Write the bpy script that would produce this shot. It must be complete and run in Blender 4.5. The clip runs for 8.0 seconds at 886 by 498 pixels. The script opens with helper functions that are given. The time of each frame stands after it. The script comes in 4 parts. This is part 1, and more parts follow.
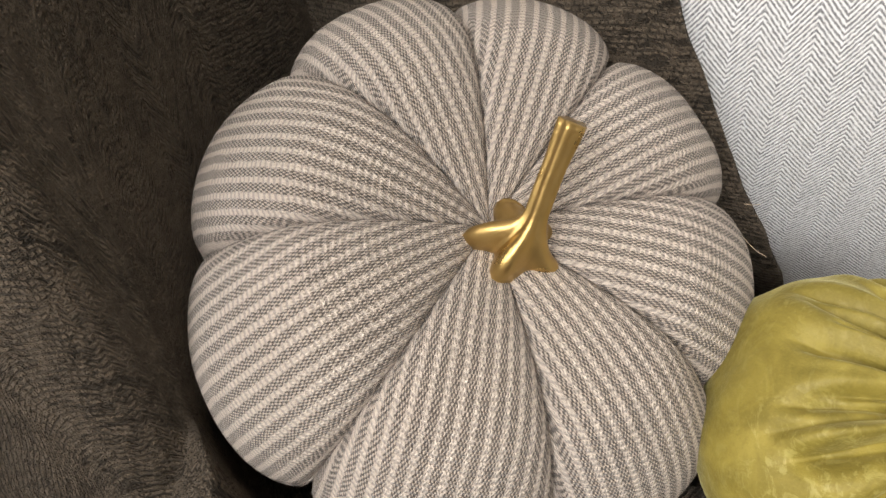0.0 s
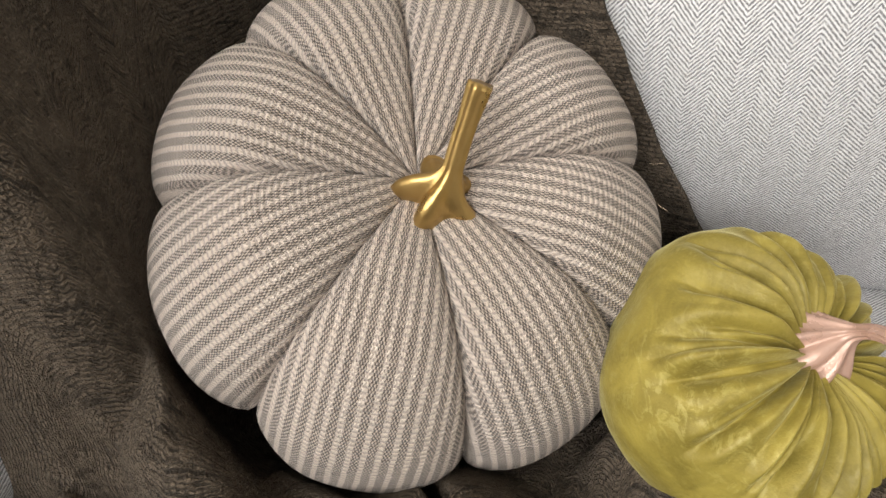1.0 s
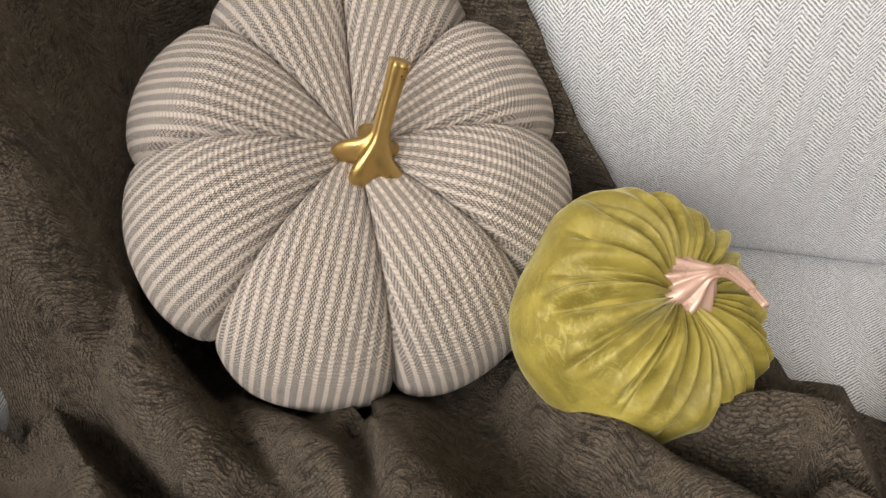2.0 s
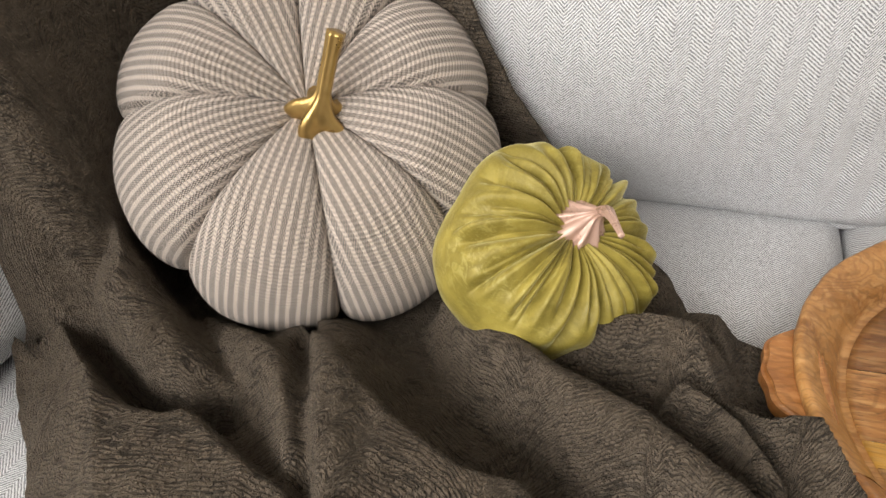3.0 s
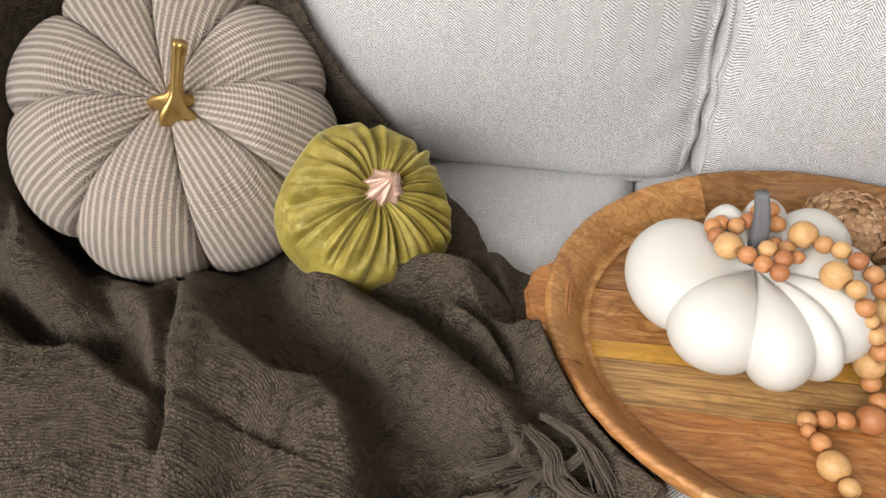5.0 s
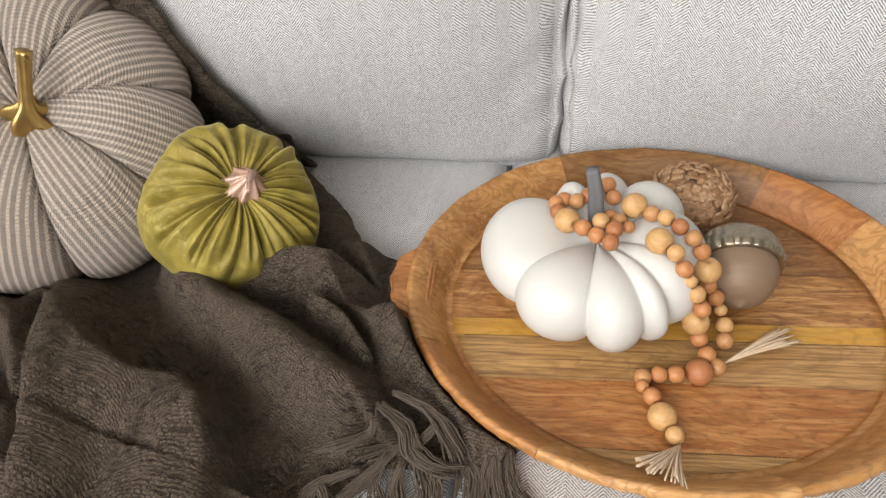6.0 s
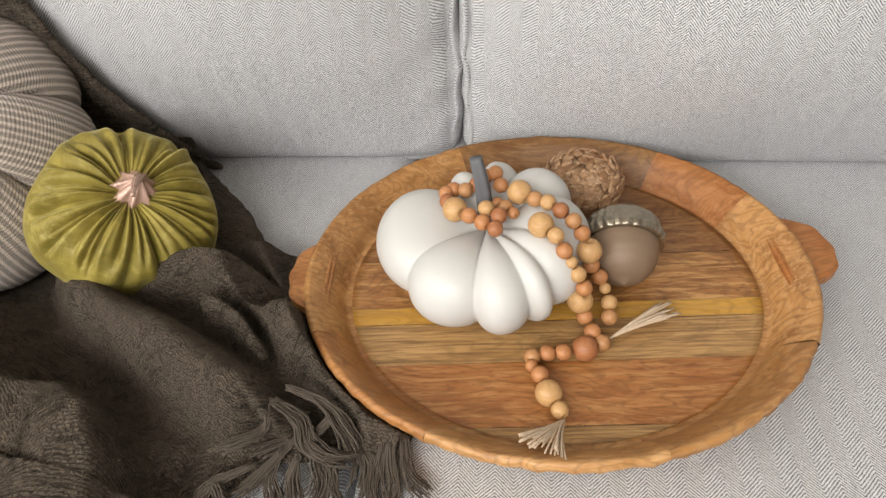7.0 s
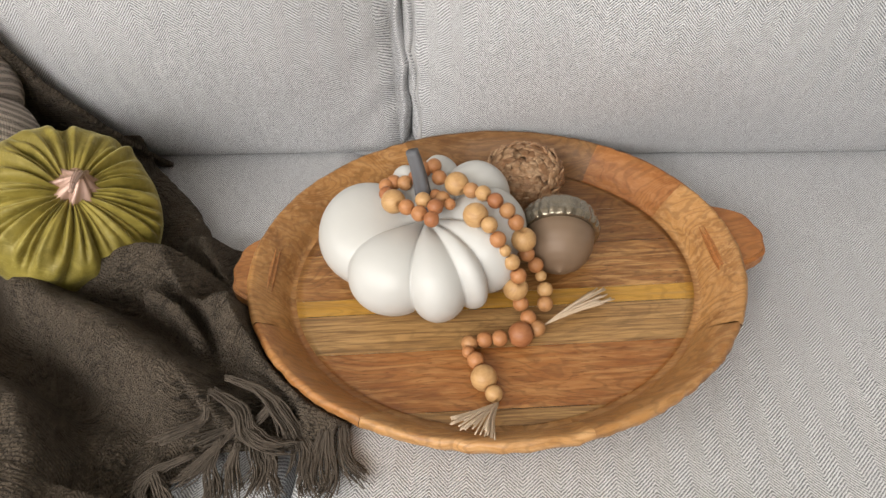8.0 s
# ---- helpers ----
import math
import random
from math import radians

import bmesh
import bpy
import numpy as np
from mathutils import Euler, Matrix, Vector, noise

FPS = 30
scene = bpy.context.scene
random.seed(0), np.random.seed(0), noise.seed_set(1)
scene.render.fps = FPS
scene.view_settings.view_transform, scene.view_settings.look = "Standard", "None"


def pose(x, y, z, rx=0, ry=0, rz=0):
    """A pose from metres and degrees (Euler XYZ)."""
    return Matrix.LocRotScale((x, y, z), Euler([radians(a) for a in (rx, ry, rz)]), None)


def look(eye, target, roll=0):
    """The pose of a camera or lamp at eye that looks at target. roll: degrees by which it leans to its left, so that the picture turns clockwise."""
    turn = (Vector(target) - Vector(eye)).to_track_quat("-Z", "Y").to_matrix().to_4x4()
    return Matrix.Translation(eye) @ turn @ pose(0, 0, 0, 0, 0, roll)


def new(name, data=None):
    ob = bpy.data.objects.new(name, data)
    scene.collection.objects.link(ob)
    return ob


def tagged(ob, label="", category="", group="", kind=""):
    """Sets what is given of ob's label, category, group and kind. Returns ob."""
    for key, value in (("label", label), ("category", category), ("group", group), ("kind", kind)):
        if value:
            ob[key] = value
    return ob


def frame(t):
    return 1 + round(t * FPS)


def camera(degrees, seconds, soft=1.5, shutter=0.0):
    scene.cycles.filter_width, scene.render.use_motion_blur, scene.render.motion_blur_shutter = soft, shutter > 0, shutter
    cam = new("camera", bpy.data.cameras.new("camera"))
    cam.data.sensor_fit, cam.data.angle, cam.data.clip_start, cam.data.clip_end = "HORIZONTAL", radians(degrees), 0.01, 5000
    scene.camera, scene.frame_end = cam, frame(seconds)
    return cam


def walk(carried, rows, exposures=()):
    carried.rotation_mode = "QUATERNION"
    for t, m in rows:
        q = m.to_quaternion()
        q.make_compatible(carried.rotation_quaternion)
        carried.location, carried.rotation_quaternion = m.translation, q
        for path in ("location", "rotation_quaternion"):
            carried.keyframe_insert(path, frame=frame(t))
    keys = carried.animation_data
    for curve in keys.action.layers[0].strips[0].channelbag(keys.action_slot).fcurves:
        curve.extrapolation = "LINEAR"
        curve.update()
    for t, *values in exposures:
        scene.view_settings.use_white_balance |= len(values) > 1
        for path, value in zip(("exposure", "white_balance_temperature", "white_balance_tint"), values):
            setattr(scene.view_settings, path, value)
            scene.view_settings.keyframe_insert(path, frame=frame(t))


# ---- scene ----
cam = camera(68.0, 8.0)
PATH = [
    (0, (-0.468, -0.518, 0.391), (-1.005, 1.05, -0.729), -4.1),
    (0.5, (-0.445, -0.534, 0.389), (-0.981, 1.025, -0.743), -3.8),
    (1, (-0.412, -0.551, 0.394), (-0.957, 0.993, -0.755), -3.8),
    (1.5, (-0.376, -0.573, 0.398), (-0.922, 0.963, -0.761), -3.6),
    (1.7, (-0.367, -0.587, 0.402), (-0.891, 0.955, -0.759), -3.1),
    (2.8, (-0.261, -0.634, 0.43), (-0.892, 0.806, -0.806), -5.4),
    (3, (-0.243, -0.651, 0.432), (-0.873, 0.797, -0.795), -5.1),
    (3.5, (-0.204, -0.677, 0.448), (-0.824, 0.756, -0.801), -5.2),
    (4, (-0.169, -0.705, 0.469), (-0.777, 0.717, -0.8), -5.5),
    (4.2, (-0.155, -0.716, 0.473), (-0.748, 0.714, -0.793), -5.3),
    (5.3, (-0.048, -0.723, 0.517), (-0.504, 0.694, -0.82), -5.1),
    (5.5, (-0.025, -0.724, 0.516), (-0.455, 0.702, -0.819), -5.2),
    (6, (0.01, -0.724, 0.515), (-0.341, 0.716, -0.828), -5.0),
    (6.5, (0.039, -0.724, 0.515), (-0.238, 0.724, -0.836), -4.8),
    (7, (0.07, -0.728, 0.516), (-0.142, 0.725, -0.843), -4.3),
    (7.5, (0.092, -0.736, 0.517), (-0.08, 0.721, -0.842), -4.0),
    (8, (0.111, -0.742, 0.517), (-0.04, 0.716, -0.843), -3.6),
]
walk(cam, [(t, look(eye, target, roll)) for t, eye, target, roll in PATH], exposures=((0.0, 0.02), (1.5, 0.06), (3.5, 0.18), (4.2, 0.18), (5.5, 0.10), (7.0, -0.06), (8.0, -0.15)))

# ---- world and light ----
world = bpy.data.worlds.new("world")
scene.world = world
world.use_nodes = True
wt = world.node_tree
sky = wt.nodes.new("ShaderNodeTexSky")
sky.sky_type, sky.sun_disc = "NISHITA", False
sky.sun_elevation, sky.sun_rotation = radians(38), radians(235)
wt.links.new(sky.outputs[0], wt.nodes["Background"].inputs[0])
wt.nodes["Background"].inputs[1].default_value = 0.12

WINDOW_POWER = 34.0
REAR_POWER = 77.0


def window_lamp(name, eye, target, w, h, power, colour):
    d = bpy.data.lights.new(name, "AREA")
    d.shape, d.size, d.size_y, d.energy, d.color = "RECTANGLE", w, h, power, colour
    ob = new(name, d)
    ob.matrix_world = look(eye, target)
    return ob


window_lamp("window_light", (-2.37, -1.45, 1.30), (0.0, -0.30, 0.1), 1.5, 1.3, WINDOW_POWER, (1.0, 0.935, 0.85))
window_lamp("rear_window_light", (-0.60, -2.37, 1.45), (-0.25, 0.0, 0.2), 2.0, 1.1, REAR_POWER, (1.0, 0.96, 0.91))

# ---- materials ----


class Mat:
    """A node material with short calls for the nodes it needs."""

    def __init__(self, name, rough=0.8, metal=0.0):
        self.m = bpy.data.materials.new(name)
        self.m.use_nodes = True
        self.t = self.m.node_tree
        self.b = self.t.nodes["Principled BSDF"]
        self.set("Roughness", rough)
        self.set("Metallic", metal)

    def set(self, key, value):
        if isinstance(value, bpy.types.NodeSocket):
            self.t.links.new(value, self.b.inputs[key])
        else:
            self.b.inputs[key].default_value = value

    def node(self, kind, *links, operation="", data_type="", blend_type="", interpolation_type=""):
        n = self.t.nodes.new(kind)
        if operation:
            n.operation = operation
        if data_type:
            n.data_type = data_type
        if blend_type:
            n.blend_type = blend_type
        if interpolation_type:
            n.interpolation_type = interpolation_type
        for i, v in links:
            if isinstance(v, bpy.types.NodeSocket):
                self.t.links.new(v, n.inputs[i])
            else:
                n.inputs[i].default_value = v
        return n

    def math(self, op, a, b=0.0, c=0.0):
        return self.node("ShaderNodeMath", (0, a), (1, b), (2, c), operation=op).outputs[0]

    def coords(self, which="Object"):
        return self.node("ShaderNodeTexCoord").outputs[which]

    def xyz(self, v):
        return self.node("ShaderNodeSeparateXYZ", (0, v)).outputs

    def vec(self, x, y, z=0.0):
        return self.node("ShaderNodeCombineXYZ", (0, x), (1, y), (2, z)).outputs[0]

    def scaled(self, v, s):
        return self.node("ShaderNodeMapping", (0, v), (3, s)).outputs[0]

    def noise(self, v, scale, detail=3.0, rough=0.55, distort=0.0):
        return self.node("ShaderNodeTexNoise", (0, v), ("Scale", scale), ("Detail", detail), ("Roughness", rough), ("Distortion", distort)).outputs[0]

    def mix(self, f, a, b, mode="MIX"):
        n = self.node("ShaderNodeMix", data_type="RGBA", blend_type=mode)
        for i, v in ((0, f), (6, a), (7, b)):
            if isinstance(v, bpy.types.NodeSocket):
                self.t.links.new(v, n.inputs[i])
            else:
                n.inputs[i].default_value = v if i == 0 else (*v, 1.0)
        return n.outputs[2]

    def ramp(self, f, lo, hi, a=0.0, b=1.0):
        return self.node("ShaderNodeMapRange", (0, f), (1, lo), (2, hi), (3, a), (4, b), interpolation_type="SMOOTHSTEP").outputs[0]

    def random(self):
        return self.node("ShaderNodeObjectInfo").outputs["Random"]

    def bump(self, height, dist, strength=1.0, normal=None):
        links = [("Height", height), ("Distance", dist), ("Strength", strength)]
        if normal is not None:
            links.append(("Normal", normal))
        return self.node("ShaderNodeBump", *links).outputs[0]


def herringbone(name, upright):
    """Grey and off-white herringbone tweed: columns of slanted yarns."""
    k = Mat(name, 0.95)
    v = k.coords()
    warp = k.node("ShaderNodeTexNoise", (0, v), ("Scale", 9.0), ("Detail", 2.0)).outputs[1]
    v2 = k.node("ShaderNodeVectorMath", (0, v), (1, k.node("ShaderNodeVectorMath", (0, warp), (1, (0.004, 0.004, 0.004)), operation="MULTIPLY").outputs[0]), operation="ADD").outputs[0]
    x, y, z = k.xyz(v2)
    along = k.math("SUBTRACT", z, k.math("MULTIPLY", y, 0.6)) if upright else y
    tri = k.math("PINGPONG", x, 0.0155)
    s = k.math("ADD", k.math("ADD", along, k.math("MULTIPLY", k.noise(v, 320, 2, 0.6), 0.0022)), k.math("MULTIPLY", tri, 1.0))
    wave = k.math("SINE", k.math("MULTIPLY", s, 2 * math.pi / 0.0032))
    fine = k.noise(v, 900, 2, 0.6)
    slub = k.noise(k.scaled(v, (1, 0.25, 0.25)), 260, 2, 0.6)
    big = k.noise(v, 5, 3, 0.6)
    f = k.ramp(k.math("ADD", wave, k.math("MULTIPLY", k.math("SUBTRACT", fine, 0.5), 2.0)), -0.45, 0.50)
    f = k.math("MULTIPLY", f, k.ramp(k.noise(v, 420, 3, 0.65), 0.30, 0.56, 0.45, 1.0))
    light = k.mix(slub, (0.585, 0.59, 0.60), (0.84, 0.845, 0.86))
    dark = k.mix(fine, (0.070, 0.072, 0.080), (0.245, 0.248, 0.257))
    c = k.mix(f, light, dark)
    c = k.mix(k.ramp(big, 0.35, 0.7, 0.0, 0.22), c, (0.45, 0.45, 0.455))
    k.set("Base Color", c)
    k.set("Sheen Weight", 0.15)
    h = k.math("ADD", k.math("MULTIPLY", wave, -0.5), k.math("MULTIPLY", fine, 1.2))
    k.set("Normal", k.bump(h, 0.0006, 0.7))
    return k.m


def striped_cloth():
    """Cream cotton with woven stripes in a broken grey check; u runs across the stripes, in metres."""
    k = Mat("striped_cloth", 0.95)
    uv = k.coords("UV")
    ob = k.coords()
    jit = k.node("ShaderNodeTexNoise", (0, ob), ("Scale", 110.0), ("Detail", 5.0), ("Roughness", 0.8)).outputs[0]
    u, v, _ = k.xyz(uv)
    u2 = k.math("ADD", u, k.math("MULTIPLY", k.math("SUBTRACT", jit, 0.5), 0.0030))
    v2 = k.math("ADD", v, k.math("MULTIPLY", k.math("SUBTRACT", jit, 0.5), 0.0022))
    stripe = k.math("ABSOLUTE", k.math("SUBTRACT", k.math("FRACT", k.math("DIVIDE", u2, 0.0088)), 0.5))
    fine = k.noise(ob, 1100, 2, 0.6)
    slub = k.noise(ob, 480, 3, 0.65)
    cv = k.math("SINE", k.math("ADD", k.math("MULTIPLY", v2, 2 * math.pi / 0.0025), k.math("MULTIPLY", fine, 1.6)))
    edge = k.math("ADD", stripe, k.math("ADD", k.math("MULTIPLY", cv, 0.045), k.math("MULTIPLY", k.math("SUBTRACT", slub, 0.5), 0.16)))
    within = k.ramp(edge, 0.335, 0.245)
    cu = k.math("SINE", k.math("MULTIPLY", u2, 2 * math.pi / 0.0020))
    check = k.math("MULTIPLY", cu, cv)
    dots = k.ramp(k.math("ADD", check, k.math("MULTIPLY", slub, 1.1)), 0.30, 1.05)
    dash = k.ramp(k.math("ADD", cv, k.math("MULTIPLY", slub, 1.8)), 0.75, 1.75)
    cream = k.mix(slub, (0.58, 0.49, 0.415), (0.91, 0.80, 0.70))
    cream = k.mix(k.math("MULTIPLY", dash, 0.50), cream, (0.26, 0.205, 0.18))
    grey = k.mix(dots, (0.040, 0.029, 0.023), (0.62, 0.515, 0.43))
    c = k.mix(k.math("MULTIPLY", within, 0.88), cream, grey)
    k.set("Base Color", c)
    k.set("Sheen Weight", 0.2)
    h = k.math("ADD", k.math("MULTIPLY", check, 0.5), k.math("ADD", k.math("MULTIPLY", cv, -0.45), k.math("ADD", fine, slub)))
    n = k.bump(h, 0.0014, 1.0)
    k.set("Normal", k.bump(k.noise(ob, 45, 3, 0.6), 0.003, 0.35, n))
    return k.m


def velvet():
    """Chartreuse crushed velvet."""
    k = Mat("olive_velvet", 0.62)
    ob = k.coords()
    pile = k.noise(ob, 30, 4, 0.6, 0.8)
    fine = k.noise(ob, 700, 2, 0.6)
    c = k.mix(k.ramp(pile, 0.36, 0.68), (0.160, 0.122, 0.013), (0.300, 0.238, 0.040))
    c = k.mix(k.math("MULTIPLY", fine, 0.25), c, (0.46, 0.39, 0.09))
    crushed = k.noise(k.scaled(ob, (1.0, 1.0, 1.6)), 85, 5, 0.75, 0.8)
    patch = k.ramp(k.noise(ob, 11, 2, 0.5), 0.48, 0.66)
    # Sheen of the crushed pile, painted as pale patches in the base colour.
    sheen_marks = k.math("MULTIPLY", k.ramp(crushed, 0.50, 0.62), k.math("ADD", 0.08, k.math("MULTIPLY", patch, 0.22)))
    c = k.mix(sheen_marks, c, (0.56, 0.50, 0.17))
    k.set("Base Color", c)
    k.set("Roughness", k.ramp(crushed, 0.45, 0.7, 0.66, 0.50))
    k.set("Sheen Weight", 0.55)
    k.set("Sheen Roughness", 0.30)
    k.set("Sheen Tint", (0.95, 0.90, 0.48, 1.0))
    n = k.bump(k.noise(ob, 160, 3, 0.6), 0.0012, 0.5)
    k.set("Normal", k.bump(fine, 0.0005, 0.5, n))
    return k.m


def knit():
    """Dark taupe slubby woven throw: short thick picks in wandering rows, with cracks between them."""
    k = Mat("taupe_knit", 0.95)
    ob = k.coords()
    uv = k.coords("UV")
    wob = k.node("ShaderNodeTexNoise", (0, ob), ("Scale", 60.0), ("Detail", 3.0), ("Roughness", 0.6)).outputs[1]
    sway = k.node("ShaderNodeVectorMath", (0, wob), (1, (0.006, 0.006, 0.0)), operation="MULTIPLY").outputs[0]
    warped = k.node("ShaderNodeVectorMath", (0, uv), (1, sway), operation="ADD").outputs[0]
    fine = k.noise(ob, 900, 2, 0.6)
    big = k.noise(ob, 9, 3, 0.6)
    lump = k.noise(ob, 150, 3, 0.6, 0.4)
    brick = k.node("ShaderNodeTexBrick", (0, warped), ("Scale", 1.0), ("Mortar Size", 0.0010), ("Mortar Smooth", 0.9), ("Brick Width", 0.0060), ("Row Height", 0.0035)).outputs["Fac"]
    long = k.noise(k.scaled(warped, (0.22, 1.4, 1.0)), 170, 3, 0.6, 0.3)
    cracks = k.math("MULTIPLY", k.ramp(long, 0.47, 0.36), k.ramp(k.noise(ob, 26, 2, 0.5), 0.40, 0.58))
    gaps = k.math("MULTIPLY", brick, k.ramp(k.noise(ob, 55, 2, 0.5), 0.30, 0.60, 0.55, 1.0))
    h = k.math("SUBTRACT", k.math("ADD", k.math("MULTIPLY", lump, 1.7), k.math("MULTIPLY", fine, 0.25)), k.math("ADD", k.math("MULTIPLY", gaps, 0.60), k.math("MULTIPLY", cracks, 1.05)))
    # The height also drives the colour: shade in gaps and cracks is painted dark.
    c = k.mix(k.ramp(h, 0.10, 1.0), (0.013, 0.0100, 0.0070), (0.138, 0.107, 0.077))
    c = k.mix(k.math("MULTIPLY", fine, 0.35), c, (0.088, 0.068, 0.0485))
    c = k.mix(k.ramp(big, 0.4, 0.7, 0.0, 0.30), c, (0.074, 0.057, 0.0405))
    k.set("Base Color", c)
    k.set("Sheen Weight", 0.18)
    k.set("Sheen Tint", (0.80, 0.68, 0.55, 1.0))
    k.set("Specular IOR Level", 0.2)
    n = k.bump(h, 0.0064, 1.0)
    k.set("Normal", k.bump(fine, 0.0008, 0.7, n))
    return k.m


def yarn(name, lo, hi):
    k = Mat(name, 0.95)
    ob = k.coords()
    k.set("Base Color", k.mix(k.noise(ob, 350, 3, 0.6), lo, hi))
    k.set("Normal", k.bump(k.noise(ob, 1100, 2, 0.6), 0.0006, 0.8))
    return k.m


def wood(name, lo, mid, hi, grain=(1.0, 9.0, 9.0), rough=0.42, vary=0.55, pore=0.65, streaky=1.0, figure=0.35):
    """Waxed mango wood with streaky grain along x."""
    k = Mat(name, rough)
    ob = k.coords()
    r = k.random()
    off = k.node("ShaderNodeVectorMath", (0, ob), (1, k.vec(k.math("MULTIPLY", r, 3.1), k.math("MULTIPLY", r, 7.7), 0.0)), operation="ADD").outputs[0]
    v = k.scaled(off, grain)
    band = k.noise(v, 4.5, 5, 0.62, 1.3)
    streak = k.noise(k.scaled(off, (grain[0] * 1.5, grain[1] * 4, grain[2] * 4)), 9, 4, 0.6, 0.4)
    pores = k.noise(k.scaled(off, (grain[0] * 4, grain[1] * 10, grain[2] * 10)), 14, 2, 0.5)
    c = k.mix(k.ramp(band, 0.34, 0.66), lo, mid)
    c = k.mix(k.ramp(streak, 0.42, 0.68, 0.0, streaky), c, hi)
    c = k.mix(k.ramp(pores, 0.58, 0.72, 0.0, pore), c, tuple(q * 0.42 for q in lo))
    c = k.mix(k.math("MULTIPLY", r, vary), c, tuple(q * s for q, s in zip(lo, (1.25, 0.95, 0.75))))
    px, py, _ = k.xyz(off)
    swirl = k.noise(k.scaled(off, (2.0, 5.0, 5.0)), 3.2, 3, 0.5, 0.6)
    rings = k.math("SINE", k.math("MULTIPLY", k.math("ADD", py, k.math("MULTIPLY", swirl, 0.16)), 2 * math.pi / 0.011))
    c = k.mix(k.ramp(rings, 0.1, 1.0, 0.0, figure), c, tuple(q * 0.55 for q in lo))
    c = k.mix(1.0, c, k.node("ShaderNodeObjectInfo").outputs["Color"], "MULTIPLY")
    k.set("Base Color", c)
    k.set("Roughness", k.ramp(streak, 0.3, 0.8, rough - 0.08, rough + 0.15))
    k.set("Normal", k.bump(k.math("ADD", k.math("MULTIPLY", pores, -0.8), streak), 0.0008, 0.5))
    return k.m


def plain(name, lo, hi, scale=30.0, rough=0.5, metal=0.0, dist=0.0005, rlo=None):
    k = Mat(name, rough, metal)
    ob = k.coords()
    n = k.noise(ob, scale, 4, 0.6)
    k.set("Base Color", k.mix(n, lo, hi))
    k.set("Roughness", k.ramp(n, 0.3, 0.7, rough, (rlo if rlo is not None else rough * 1.3)))
    k.set("Normal", k.bump(k.noise(ob, scale * 5, 3, 0.6), dist, 0.4))
    return k.m


def bead_wood():
    """Turned beads, from pale maple to reddish cedar, each its own tone."""
    k = Mat("bead_wood", 0.5)
    ob = k.coords()
    r = k.random()
    off = k.node("ShaderNodeVectorMath", (0, ob), (1, k.vec(k.math("MULTIPLY", r, 5.0), k.math("MULTIPLY", r, 9.0), r)), operation="ADD").outputs[0]
    g = k.noise(k.scaled(off, (1.0, 3.0, 1.0)), 130, 4, 0.6, 0.3)
    tone = k.node("ShaderNodeObjectInfo").outputs["Color"]
    c = k.mix(k.ramp(g, 0.35, 0.7, 0.0, 0.40), tone, k.mix(1.0, tone, (0.62, 0.45, 0.32), "MULTIPLY"))
    k.set("Base Color", c)
    k.set("Normal", k.bump(g, 0.0004, 0.4))
    return k.m


M_BACK = herringbone("herringbone_upright", True)
M_SEAT = herringbone("herringbone_flat", False)
M_STRIPE = striped_cloth()
M_VELVET = velvet()
M_KNIT = knit()
M_FRINGE = yarn("taupe_yarn", (0.040, 0.031, 0.023), (0.128, 0.102, 0.077))
M_JUTE = yarn("jute_yarn", (0.50, 0.38, 0.26), (0.74, 0.60, 0.45))
M_PLANK = wood("plank_wood", (0.215, 0.088, 0.026), (0.43, 0.205, 0.066), (0.56, 0.325, 0.125), grain=(1.6, 5.0, 5.0), rough=0.36, pore=0.8, vary=0.65)
M_PLANK_PALE = wood("pale_plank_wood", (0.34, 0.200, 0.076), (0.52, 0.335, 0.140), (0.16, 0.095, 0.042), vary=0.15)
M_PLANK_GOLD = wood("golden_plank_wood", (0.46, 0.245, 0.036), (0.56, 0.325, 0.060), (0.44, 0.27, 0.085), vary=0.1)
M_RIM = wood("rim_wood", (0.30, 0.150, 0.048), (0.50, 0.285, 0.105), (0.58, 0.375, 0.175), grain=(2.5, 4.0, 6.0), vary=0.55, pore=0.28, streaky=0.75)
M_BEAD = bead_wood()
M_WHITE = plain("white_satin_paint", (0.55, 0.55, 0.525), (0.61, 0.61, 0.59), 14, 0.38, 0, 0.0004)
M_GREY = plain("grey_paint", (0.10, 0.105, 0.115), (0.15, 0.15, 0.16), 60, 0.6)
M_GOLD = plain("gold_paint", (0.40, 0.265, 0.090), (0.54, 0.375, 0.145), 60, 0.26, 0.9, 0.0008, 0.42)
M_ROSE = plain("rose_gold_resin", (0.40, 0.25, 0.19), (0.58, 0.395, 0.32), 70, 0.22, 0.25, 0.0008, 0.4)
M_ACORN = plain("taupe_satin_glass", (0.185, 0.124, 0.080), (0.26, 0.182, 0.122), 18, 0.45, 0.1, 0.0004)
M_SILVER = plain("mercury_glass", (0.10, 0.080, 0.052), (0.50, 0.45, 0.36), 120, 0.15, 0.85, 0.0010)
M_HUSK = wood("dried_husk", (0.22, 0.115, 0.050), (0.42, 0.255, 0.135), (0.60, 0.42, 0.26), grain=(12.0, 12.0, 5.0), rough=0.65, vary=0.45)
M_PIPING = plain("piping_cloth", (0.40, 0.40, 0.41), (0.62, 0.61, 0.60), 300, 0.9, 0, 0.0006)
M_WALL = plain("wall_paint", (0.52, 0.50, 0.46), (0.58, 0.56, 0.52), 3, 0.9)
M_FLOOR = plain("floor_boards", (0.20, 0.13, 0.08), (0.32, 0.22, 0.14), 6, 0.5)
M_CEIL = plain("ceiling_paint", (0.78, 0.77, 0.75), (0.82, 0.81, 0.79), 3, 0.9)

# ---- builders ----


